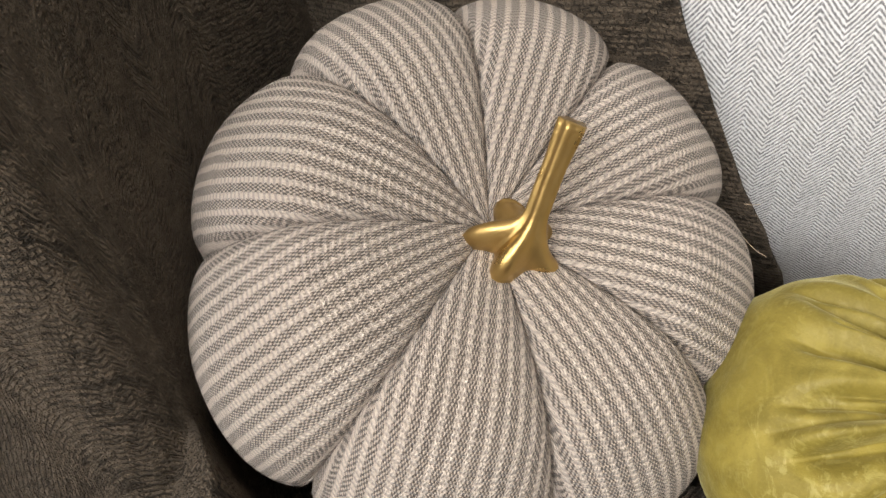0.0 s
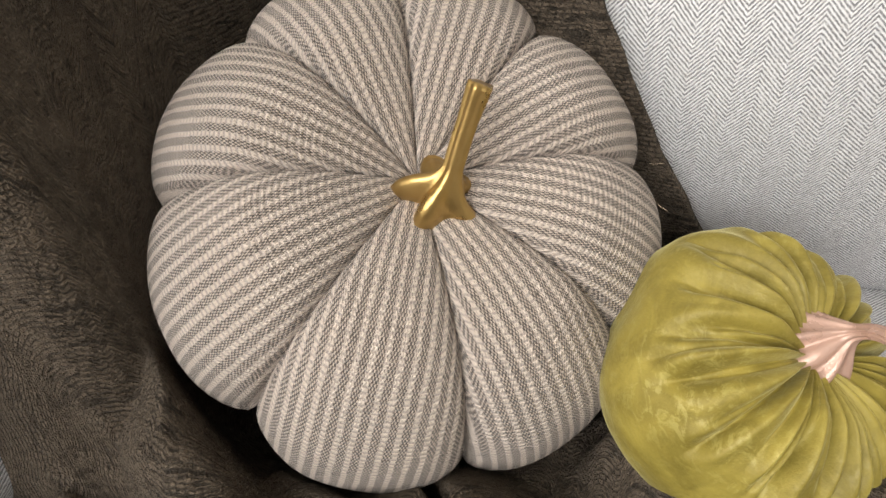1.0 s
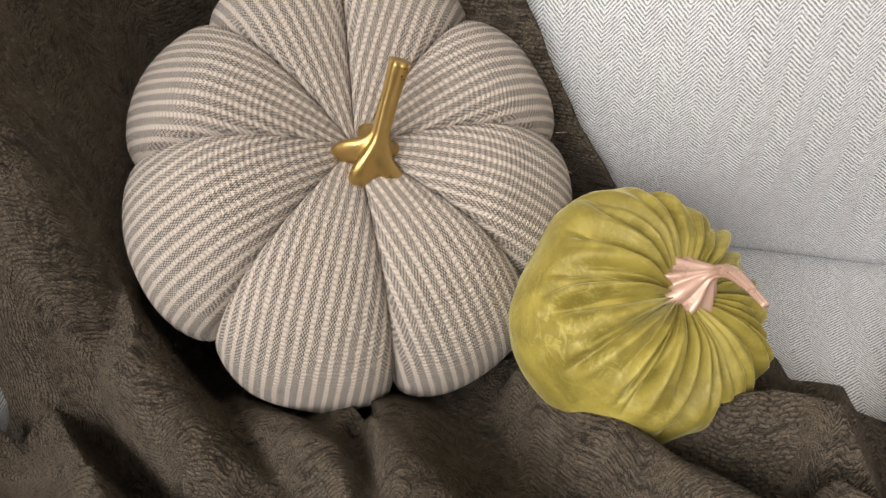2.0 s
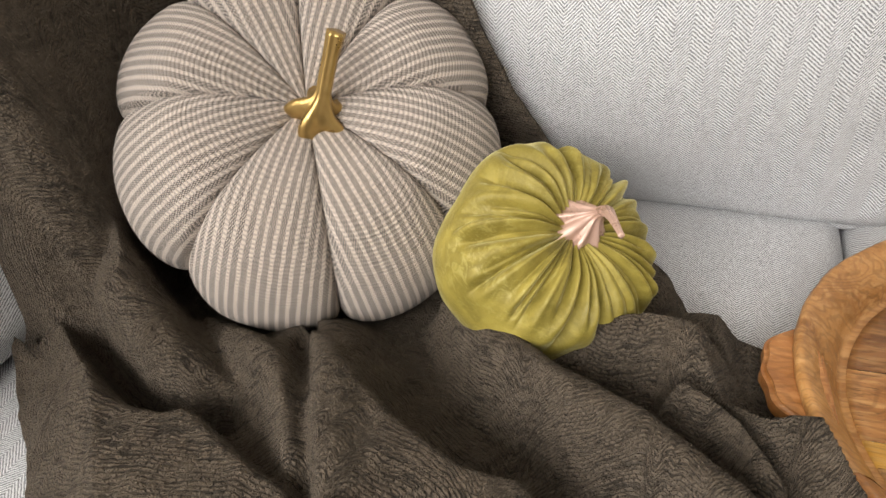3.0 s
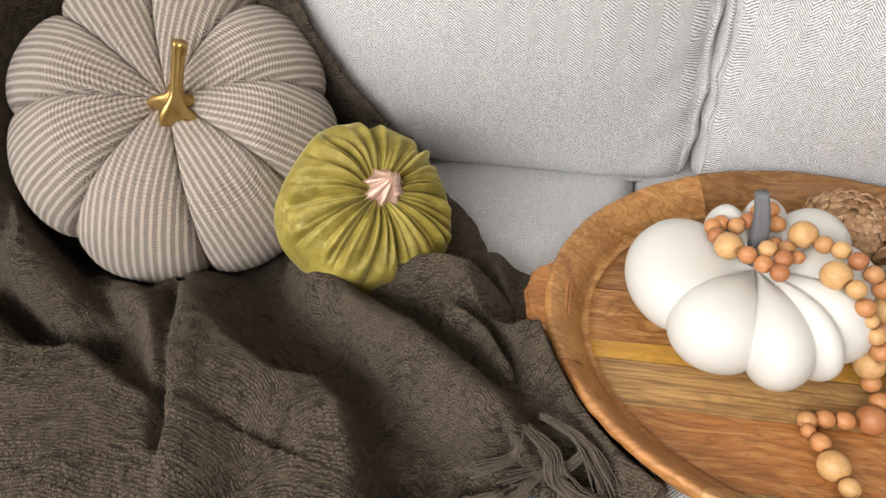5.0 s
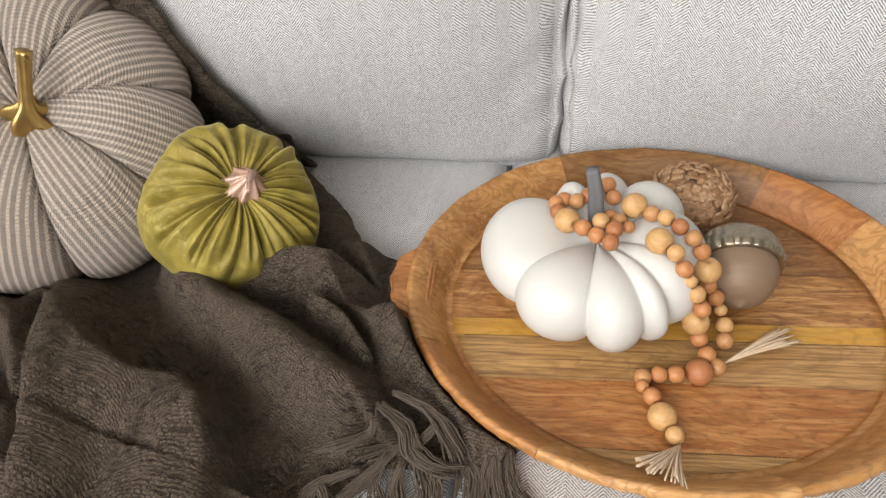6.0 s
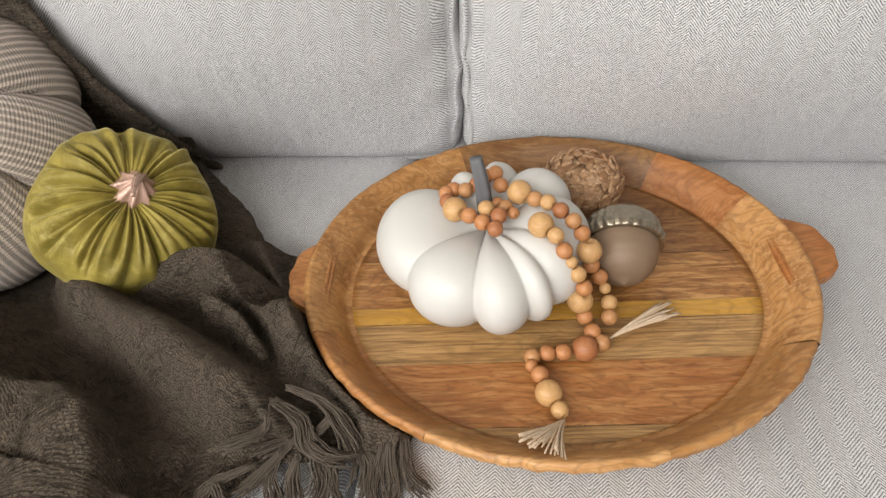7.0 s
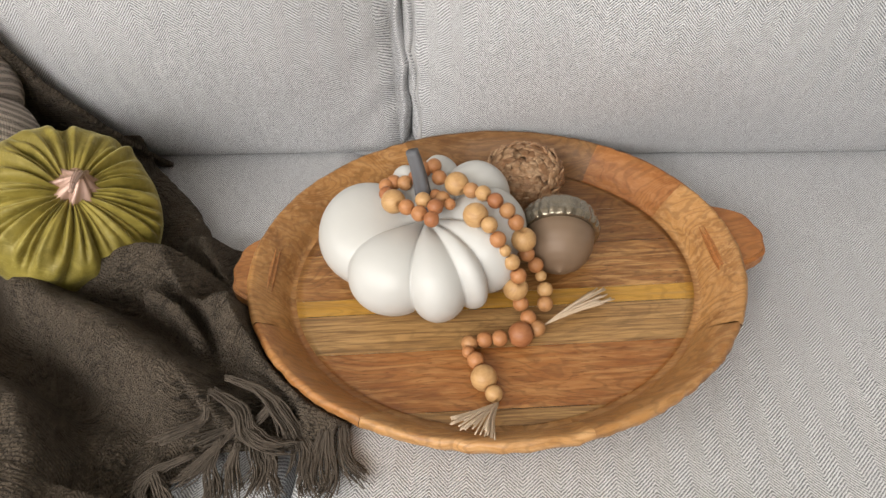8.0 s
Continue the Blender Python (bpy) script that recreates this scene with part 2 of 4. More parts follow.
def mesh_of(name, bm, material, smooth=True):
    me = bpy.data.meshes.new(name)
    bm.to_mesh(me)
    bm.free()
    me.materials.append(material)
    for p in me.polygons:
        p.use_smooth = smooth
    return me


def part(name, bm, material, parent, label="", smooth=True):
    ob = new(name, mesh_of(name, bm, material, smooth))
    ob.parent = parent
    if label:
        ob["label"] = label
    return ob


def thing(name, bm, material, label, category, smooth=True, kind="", group=""):
    return tagged(new(name, mesh_of(name, bm, material, smooth)), label, category, group, kind)


def base(name, place, label, category, group=""):
    ob = new(name)
    ob.location = place
    return tagged(ob, label, category, group)


def box(lo, hi, bevel=0.0):
    bm = bmesh.new()
    bmesh.ops.create_cube(bm, size=1.0)
    for v in bm.verts:
        v.co = Vector([(l + h) / 2 + c * (h - l) for l, h, c in zip(lo, hi, v.co)])
    if bevel:
        bmesh.ops.bevel(bm, geom=bm.edges[:], offset=bevel, segments=2, affect="EDGES")
    return bm


def grid_mesh(nu, nv, fn, closed_u=False, uv=None, keep=None):
    """A sheet of nu x nv quads from fn(i / nu, j / nv)."""
    bm = bmesh.new()
    cols = nu if closed_u else nu + 1
    rows = [[bm.verts.new(fn(i / nu, j / nv)) for i in range(cols)] for j in range(nv + 1)]
    layer = bm.loops.layers.uv.new("UVMap") if uv else None
    for j in range(nv):
        for i in range(nu):
            if keep and not keep((i + 0.5) / nu, (j + 0.5) / nv):
                continue
            k = (i + 1) % cols
            f = bm.faces.new((rows[j][i], rows[j][k], rows[j + 1][k], rows[j + 1][i]))
            if uv:
                for lp, (a, b) in zip(f.loops, ((i, j), (i + 1, j), (i + 1, j + 1), (i, j + 1))):
                    lp[layer].uv = uv(a / nu, b / nv, (i + 0.5) / nu)
    loose = [v for v in bm.verts if not v.link_faces]
    bmesh.ops.delete(bm, geom=loose, context="VERTS")
    return bm


def smooth_curve(pts, n):
    """n + 1 points on a Catmull-Rom curve through pts."""
    p = [Vector(q) for q in pts]
    p = [2 * p[0] - p[1]] + p + [2 * p[-1] - p[-2]]
    out = []
    for i in range(n + 1):
        s = i / n * (len(pts) - 1)
        k = min(int(s), len(pts) - 2)
        f = s - k
        a, b, c, d = p[k:k + 4]
        out.append(0.5 * ((2 * b) + (c - a) * f + (2 * a - 5 * b + 4 * c - d) * f * f + (3 * b - a - 3 * c + d) * f ** 3))
    return out


def tube_into(bm, pts, radius, sides=6, cap=True, shape=None):
    """A tube along pts; radius(s) in metres, shape(s, angle) a factor on it."""
    n = len(pts) - 1
    side = None
    rings = []
    for i, p in enumerate(pts):
        t = (pts[min(i + 1, n)] - pts[max(i - 1, 0)]).normalized()
        if side is None:
            side = t.orthogonal().normalized()
        side = (side - t * side.dot(t)).normalized()
        up = t.cross(side)
        ring = []
        for k in range(sides):
            a = 2 * math.pi * k / sides
            r = radius(i / n) * (shape(i / n, a) if shape else 1.0)
            ring.append(bm.verts.new(p + r * (math.cos(a) * side + math.sin(a) * up)))
        rings.append(ring)
    for a, b in zip(rings, rings[1:]):
        for k in range(sides):
            bm.faces.new((a[k], a[(k + 1) % sides], b[(k + 1) % sides], b[k]))
    if cap:
        bm.faces.new(rings[0][::-1])
        bm.faces.new(rings[-1])
    return bm


def basis(axis, toward=(0, 0, 1)):
    n = Vector(axis).normalized()
    u = Vector(toward)
    u = (u - n * u.dot(n)).normalized()
    return Matrix((u, n.cross(u), n)).transposed()


def sstep(a, b, x):
    t = max(0.0, min(1.0, (x - a) / (b - a)))
    return t * t * (3 - 2 * t)


# ---- room ----
W, E_, S_, N_, FZ, CZ = -2.4, 2.4, -2.4, 0.75, -0.46, 2.1


def setting(name, bm, material, label):
    return thing(name, bm, material, label, name.split("_")[0], False, "structure")


def wall_with_opening(name, axis, at, lo, hi, o_lo, o_hi, z0, z1):
    """A wall 0.12 m thick, on x or y, with an opening through it."""
    bm = bmesh.new()
    for a, b, c, d in ((lo, o_lo, FZ, CZ), (o_hi, hi, FZ, CZ), (o_lo, o_hi, FZ, z0), (o_lo, o_hi, z1, CZ)):
        bb = box((a, at, c), (b, at + 0.12, d)) if axis == "y" else box((at, a, c), (at + 0.12, b, d))
        tmp = bpy.data.meshes.new("tmp")
        bb.to_mesh(tmp)
        bb.free()
        bm.from_mesh(tmp)
        bpy.data.meshes.remove(tmp)
    return setting(name, bm, M_WALL, "plain off-white painted wall with a window opening")


setting("floor", box((W - 0.12, S_ - 0.12, FZ - 0.1), (E_ + 0.12, N_ + 0.12, FZ)), M_FLOOR, "brown wooden room floor under the sofa")
setting("ceiling", box((W - 0.12, S_ - 0.12, CZ), (E_ + 0.12, N_ + 0.12, CZ + 0.1)), M_CEIL, "plain white painted room ceiling")
setting("wall_north", box((W - 0.12, N_, FZ), (E_ + 0.12, N_ + 0.12, CZ)), M_WALL, "plain off-white painted wall behind the sofa")
setting("wall_east", box((E_, S_, FZ), (E_ + 0.12, N_, CZ)), M_WALL, "plain off-white painted side wall")
wall_with_opening("wall_south", "y", S_ - 0.12, W - 0.12, E_ + 0.12, -1.65, 0.45, 0.85, 2.03)
wall_with_opening("wall_west", "x", W - 0.12, S_, N_, -2.22, -0.66, 0.55, 2.00)


# ---- sofa ----
def soft_block(lo, hi, r, puff, lean, seed, wrinkle):
    """The surface of a stuffed block, as a function of a point on the unit cube and its outward direction."""
    lo, hi = Vector(lo), Vector(hi)
    mid, half = (lo + hi) / 2, (hi - lo) / 2

    def at(c, normal):
        q = Vector([a * h for a, h in zip(c, half)])
        inner = Vector([max(-(h - r), min(h - r, a)) for a, h in zip(q, half)])
        d = q - inner
        if d.length > 1e-9:
            q = inner + d.normalized() * r
        crown = (1 - c.x ** 2) * (1 - c.y ** 2) + (1 - c.x ** 2) * (1 - c.z ** 2) + (1 - c.y ** 2) * (1 - c.z ** 2)
        q += Vector([s * abs(s) ** 3 * k for s, k in zip(c, (0.06, 1.0, 0.25))]) * puff * crown
        w = noise.noise(Vector((q.x * 7 + seed, q.y * 7, q.z * 7))) * 0.004 + noise.noise(Vector((q.x * 2.5 + seed, q.y * 2.5, q.z * 2.5))) * 0.008
        if wrinkle:
            side = sstep(0.70, 1.0, abs(c.x))
            w -= wrinkle * side * abs(noise.noise(Vector((q.x * 10, q.y * 10 + seed, (q.z - abs(q.x) * 0.7) * 15)))) ** 0.7
        q = mid + q + normal * w
        q.y += lean * (q.z - lo.z)
        return q
    return at


def cushion(lo, hi, r, puff, lean=0.0, seed=0, wrinkle=0.0):
    """A soft upholstered block: rounded edges, crowned faces, slight creases."""
    at = soft_block(lo, hi, r, puff, lean, seed, wrinkle)
    bm = bmesh.new()
    bmesh.ops.create_cube(bm, size=2.0)
    bmesh.ops.subdivide_edges(bm, edges=bm.edges[:], cuts=56, use_grid_fill=True)
    bm.normal_update()
    for v, c, n in [(v, v.co.copy(), v.normal.copy()) for v in bm.verts]:
        v.co = at(c, n)
    return bm


SEAT_LABEL = "light grey herringbone upholstered seat cushion of the sofa"
sofa = base("sofa", (0, 0, FZ), "light grey herringbone tweed sofa with loose cushions", "sofa")


def sofa_part(name, bm, m, label=""):
    ob = part(name, bm, m, sofa, label)
    ob.matrix_parent_inverse = Matrix.Translation((0, 0, -FZ))
    return ob


sofa_part("base_frame", box((-1.02, -0.74, FZ + 0.06), (1.06, 0.38, -0.17), 0.02), M_SEAT)
sofa_part("back_frame", box((-1.02, 0.24, -0.17), (1.06, 0.40, 0.42), 0.03), M_BACK)
for ax in (-1.05, 0.87):
    sofa_part("arm", box((ax, -0.76, -0.17), (ax + 0.205, 0.24, 0.24), 0.04), M_BACK)
for fx in (-0.97, 1.0):
    for fy in (-0.68, 0.32):
        sofa_part("foot", box((fx - 0.025, fy - 0.025, FZ), (fx + 0.025, fy + 0.025, FZ + 0.06), 0.004), M_FLOOR, "dark wooden foot")


def seat_cushion(x0, x1):
    bm = cushion((x0, -0.80, -0.165), (x1, 0.16, 0.0), 0.03, 0.002, 0, x0)
    for v in bm.verts:
        v.co.z = min(v.co.z, 0.0035)
    return thing("seat_cushion", bm, M_SEAT, SEAT_LABEL, "cushion", group="sofa cushions")


def back_cushion(x0, x1, seed, fore, piped=0):
    lo, hi = (x0, 0.004 + fore, -0.012), (x1, 0.165, 0.50)
    ob = thing("back_cushion", cushion(lo, hi, 0.032, 0.105, 0.10, seed, 0.011), M_BACK, "light grey herringbone back cushion with a creased soft edge", "cushion", group="sofa cushions")
    if piped:
        at = soft_block(lo, hi, 0.032, 0.105, 0.10, seed, 0.011)
        away = Vector((piped, -1, 0)).normalized()
        seam = [at(Vector((piped, -1, -0.97 + 1.94 * i / 60)), away) + away * 0.0006 for i in range(61)]
        seam = [p + Vector((0.0012 * noise.noise(p * 40), 0, 0)) for p in seam]
        part("piping", tube_into(bmesh.new(), smooth_curve(seam, 160), lambda s: 0.0030, 10, True, lambda s, a: 1 + 0.10 * math.sin(s * 420 + a)), M_PIPING, ob, "corded seam in pale grey cloth")
    return ob


seat_cushion(-0.84, -0.068)
seat_cushion(-0.064, 0.86)
back_cushion(-0.84, -0.001, 3.0, 0.002)
back_cushion(0.001, 0.86, 11.0, 0.0, -1)
bm = cushion((-0.90, -0.66, 0.004), (-0.762, -0.12, 0.31), 0.05, 0.02, 0, 23.0)
thing("side_pillow", bm, M_BACK, "grey herringbone pillow against the sofa arm under the throw", "pillow")

# ---- throw blanket ----
TC = Vector((0.110, -0.248, 0.0))
TA, TB, TURN_TRAY = 0.2502, 0.2246, radians(5.0)
FOLDS = []
CREASES = []


def fold(line, left, right, power=2.4):
    """A fold: its crest line with heights, and its half width on the left and on the right of the line."""
    FOLDS.append((np.array(line), left, right, power))


def crease(line, depth, width):
    """A groove where one layer of the cloth tucks under the next."""
    CREASES.append((np.array(line), depth, width))


# the roll that comes down off the pillow, and the fold that rises out of its tuck
fold(((-0.745, -0.292, 0.27), (-0.700, -0.340, 0.185), (-0.642, -0.378, 0.120), (-0.592, -0.404, 0.086), (-0.545, -0.421, 0.056)), 0.034, 0.030, 2.6)
fold(((-0.600, -0.352, 0.040), (-0.545, -0.372, 0.064), (-0.497, -0.394, 0.080), (-0.466, -0.420, 0.077), (-0.444, -0.450, 0.070)), 0.028, 0.024)
# the broad panel at the front, and the soft fold beside it
fold(((-0.585, -0.445, 0.066), (-0.548, -0.452, 0.074), (-0.505, -0.470, 0.074), (-0.468, -0.482, 0.070), (-0.434, -0.486, 0.066)), 0.020, 0.26, 3.0)
fold(((-0.700, -0.398, 0.060), (-0.664, -0.436, 0.072), (-0.630, -0.478, 0.074), (-0.590, -0.540, 0.066)), 0.040, 0.045)
# the second panel: its tucked side and its rounded side
fold(((-0.488, -0.350, 0.060), (-0.448, -0.410, 0.084), (-0.420, -0.461, 0.092), (-0.384, -0.515, 0.092), (-0.330, -0.620, 0.080)), 0.052, 0.020, 2.4)
fold(((-0.478, -0.360, 0.058), (-0.422, -0.402, 0.074), (-0.372, -0.433, 0.086), (-0.336, -0.447, 0.085), (-0.304, -0.444, 0.080), (-0.278, -0.456, 0.074), (-0.258, -0.490, 0.068), (-0.235, -0.57, 0.05)), 0.020, 0.085, 2.6)
# the ridge beneath the small pumpkin, and the fold along the tray
fold(((-0.400, -0.268, 0.055), (-0.354, -0.316, 0.072), (-0.304, -0.350, 0.080), (-0.249, -0.379, 0.092), (-0.205, -0.402, 0.087), (-0.160, -0.424, 0.074)), 0.038, 0.021)
fold(((-0.300, -0.290, 0.060), (-0.245, -0.282, 0.086), (-0.194, -0.291, 0.088), (-0.152, -0.317, 0.084), (-0.124, -0.352, 0.074), (-0.104, -0.390, 0.048)), 0.021, 0.028)
fold(((-0.130, -0.345, 0.050), (-0.096, -0.392, 0.045), (-0.061, -0.420, 0.035), (-0.030, -0.434, 0.026)), 0.016, 0.013)
fold(((-0.225, -0.215, 0.026), (-0.190, -0.238, 0.052), (-0.160, -0.246, 0.050)), 0.020, 0.020)
fold(((-0.40, -0.02, 0.026), (-0.33, -0.10, 0.026), (-0.26, -0.17, 0.030)), 0.04, 0.04)
fold(((-0.215, -0.330, 0.074), (-0.180, -0.347, 0.066), (-0.152, -0.376, 0.050)), 0.008, 0.014)
crease(((-0.505, -0.352), (-0.462, -0.414), (-0.434, -0.464), (-0.402, -0.515)), 0.018, 0.009)
crease(((-0.760, -0.330), (-0.722, -0.368), (-0.668, -0.406), (-0.605, -0.432), (-0.555, -0.440), (-0.535, -0.425)), 0.050, 0.011)
crease(((-0.120, -0.390), (-0.098, -0.410), (-0.070, -0.430)), 0.030, 0.012)
OUTLINE = [Vector(p) for p in ((-0.86, -0.028), (-0.36, -0.028), (-0.34, -0.052), (-0.268, -0.125), (-0.200, -0.205),
                               (-0.150, -0.222), (-0.136, -0.262), (-0.090, -0.345), (-0.045, -0.395), (-0.012, -0.425), (-0.030, -0.446), (-0.075, -0.452), (-0.120, -0.460),
                               (-0.155, -0.480), (-0.172, -0.530), (-0.20, -0.62), (-0.25, -0.74), (-0.50, -0.74), (-0.560, -0.62), (-0.634, -0.538),
                               (-0.688, -0.488), (-0.735, -0.452), (-0.765, -0.405), (-0.86, -0.372))]


def near_line(x, y, line):
    """Distance of each point to a line, which side it lies on, and the crest height beside it."""
    best = np.full(x.shape, 1e9)
    left = np.zeros(x.shape, bool)
    high = np.zeros(x.shape)
    for a, b in zip(line, line[1:]):
        dx, dy = b[0] - a[0], b[1] - a[1]
        t = np.clip(((x - a[0]) * dx + (y - a[1]) * dy) / (dx * dx + dy * dy), 0, 1)
        qx, qy = x - a[0] - dx * t, y - a[1] - dy * t
        d = np.hypot(qx, qy)
        near = d < best
        best = np.where(near, d, best)
        left = np.where(near, dx * qy - dy * qx > 0, left)
        if len(a) > 2:
            high = np.where(near, a[2] + (b[2] - a[2]) * t, high)
    return best, left, high


def ramp_of(a, b, x):
    t = np.clip((x - a) / (b - a), 0, 1)
    return t * t * (3 - 2 * t)


def field(x, y, scale, seed):
    return np.array([noise.noise(Vector((p * scale, q * scale, seed))) for p, q in zip(x.ravel(), y.ravel())]).reshape(x.shape)


def throw_height(x, y):
    """Heights of the throw over the seat, for arrays of x and y."""
    coarse, mid, small = field(x, y, 11, 0.0), field(x, y, 21, 9.0), field(x, y, 48, 4.0)
    wob = coarse * 0.005 + mid * 0.004
    z = 0.012 + 0.004 * coarse
    soft = np.zeros(x.shape)
    for line, wl, wr, power in FOLDS:
        d, left, high = near_line(x, y, line)
        w = np.where(left, wl, wr)
        d = np.maximum(d + wob * np.minimum(1.0, w / 0.03), 0)
        soft += (high * np.exp(-(d / w) ** power)) ** 5
    z = z * 0.5 + np.maximum(z * 0.5, 0) + soft ** 0.2 * 0.94
    for line, depth, w in CREASES:
        d, _, _ = near_line(x, y, line)
        z -= np.minimum(depth * np.exp(-((d + wob * 0.4) / w) ** 2), np.maximum(z - 0.008, 0))
    d, _, _ = near_line(x, y, np.array(((-0.50, -0.74), (-0.560, -0.62), (-0.634, -0.538), (-0.688, -0.488), (-0.735, -0.452))))
    z = np.minimum(z, 0.006 + d * 1.0)
    d, _, _ = near_line(x, y, np.array(((-0.030, -0.446), (-0.075, -0.452), (-0.120, -0.460), (-0.155, -0.480), (-0.172, -0.530), (-0.20, -0.62))))
    z = np.minimum(z, 0.008 + d * 1.6)
    wall = 0.44 * ramp_of(-0.655, -0.745, x + 0.10 * (y + 0.30)) * ramp_of(-0.405, -0.345, y)
    back = np.maximum(0.0, y + 0.060) * 2.6
    z = np.maximum(z, z * 0.4 + np.maximum(wall, back))
    z += 0.0030 * small + 0.0035 * mid
    c, s = math.cos(TURN_TRAY), math.sin(TURN_TRAY)
    dx, dy = x - TC.x, y - TC.y
    oval = np.hypot((c * dx + s * dy) / TA, (c * dy - s * dx) / TB)
    tx, ty = c * dx + s * dy, c * dy - s * dx
    z = np.where(tx < 0, np.minimum(z, 0.020 + 3.0 * np.maximum(np.abs(ty - 0.006) - 0.052, 0) + 1.6 * np.maximum(-tx - 0.278, 0)), z)
    return np.minimum(z, 0.001 + np.maximum(0.0, oval - 0.905) * 0.40 + np.maximum(0.0, oval - 1.0) * 0.6)


def inside(p):
    hit = False
    for a, b in zip(OUTLINE, OUTLINE[1:] + OUTLINE[:1]):
        if (a.y > p.y) != (b.y > p.y) and p.x < (b.x - a.x) * (p.y - a.y) / (b.y - a.y) + a.x:
            hit = not hit
    return hit


def tidy_edge(bm):
    """Evens out the steps along the border of a sheet."""
    ring = {}
    for e in bm.edges:
        if len(e.link_faces) == 1:
            a, b = e.verts
            ring.setdefault(a, []).append(b)
            ring.setdefault(b, []).append(a)
    for _ in range(10):
        moved = {v: v.co * 0.5 + sum((q.co for q in near), Vector()) * (0.5 / len(near)) for v, near in ring.items()}
        for v, c in moved.items():
            v.co = c


def build_drape(parent):
    """The part of the throw that hangs over the back cushion."""
    edge = ((0.0, -0.325), (0.06, -0.345), (0.12, -0.372), (0.18, -0.405), (0.24, -0.433), (0.32, -0.475), (0.50, -0.56))

    def at(u, v):
        z = 0.006 + 0.46 * v
        k = max(i for i in range(6) if edge[i][0] <= z)
        (z0, e0), (z1, e1) = edge[k], edge[k + 1]
        xe = e0 + (e1 - e0) * (z - z0) / (z1 - z0) + 0.003 * noise.noise(Vector((z * 40, 0, 0)))
        x = -0.85 + (xe + 0.85) * u
        y = 0.006 + 0.10 * (z + 0.012) - 0.105 * (1 - ((x + 0.422) / 0.418) ** 2) * (1 - ((z - 0.244) / 0.256) ** 2) - 0.018 + 0.006 * noise.noise(Vector((x * 9, z * 6, 2))) - 0.006 * sstep(0.94, 1.0, u) + 0.003 * noise.noise(Vector((x * 40, z * 40, 7)))
        return Vector((x, y, z))
    bm = grid_mesh(150, 150, at, uv=lambda u, v, _: (u * 0.44, v * 0.46))
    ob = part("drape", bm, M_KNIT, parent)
    m = ob.modifiers.new("thick", "SOLIDIFY")
    m.thickness, m.offset = 0.006, 0.0


def build_throw():
    x0, x1, y0, y1, n = -0.86, 0.0, -0.74, -0.028, 380
    dx, dy = (x1 - x0) / n, (y1 - y0) / n
    gx, gy = np.meshgrid(x0 + dx * np.arange(n + 1), y0 + dy * np.arange(n + 1))
    hz = throw_height(gx, gy)
    across = np.concatenate([np.zeros((n + 1, 1)), np.cumsum(np.hypot(np.diff(hz, axis=1), dx), axis=1)], axis=1)
    across -= across[:, n:]
    along = np.concatenate([np.zeros((1, n + 1)), np.cumsum(np.hypot(np.diff(hz, axis=0), dy), axis=0)], axis=0)
    swap = 0.655

    def weave(u, v, mid):
        i, j = round(u * n), round(v * n)
        if x0 + mid * (x1 - x0) < -swap:
            return (along[j, i], across[j, i])
        return (across[j, i], along[j, i])
    bm = grid_mesh(n, n, lambda u, v: (x0 + u * (x1 - x0), y0 + v * (y1 - y0), hz[round(v * n), round(u * n)]), uv=weave,
                   keep=lambda u, v: inside(Vector((x0 + u * (x1 - x0) + 0.004 * noise.noise(Vector((u * 60, v * 60, 5))), y0 + v * (y1 - y0)))))
    tidy_edge(bm)
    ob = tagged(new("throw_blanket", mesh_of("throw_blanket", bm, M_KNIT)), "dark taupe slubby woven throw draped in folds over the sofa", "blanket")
    m = ob.modifiers.new("thick", "SOLIDIFY")
    m.thickness, m.offset = 0.005, -1.0
    return ob


throw = build_throw()
build_drape(throw)


def fringe_bundle(pts, seed, strands=16, spread=0.007):
    """A loose hank of yarn ends that winds away from the hem."""
    rng = random.Random(seed)
    bm = bmesh.new()
    for _ in range(strands):
        a, ph = rng.uniform(0, 6.28), rng.uniform(0, 6.28)
        off = Vector((math.cos(a), math.sin(a), 0.0)) * rng.uniform(0.15, 1.0)
        cut = rng.uniform(0.82, 1.0)
        q = []
        for i, p in enumerate(pts):
            s = i / (len(pts) - 1)
            w = spread * (0.28 + 0.9 * s)
            q.append(Vector(p) + off * w + Vector((0.0013 * math.sin(ph + 5 * s), 0.0013 * math.cos(ph + 4 * s), 0.25 * w * (1 + math.sin(a * 3 + 2 * s)))))
        line = smooth_curve(q, 22)
        line = line[:max(8, int(len(line) * cut))]
        line = [p + Vector((noise.noise(p * 90 + Vector((ph, 0, 0))), noise.noise(p * 90 + Vector((0, ph, 0))), 0)) * 0.0016 for p in line]
        tube_into(bm, line, lambda s: 0.00075 * (1 - 0.25 * s), 4)
    return part("fringe", bm, M_FRINGE, throw)


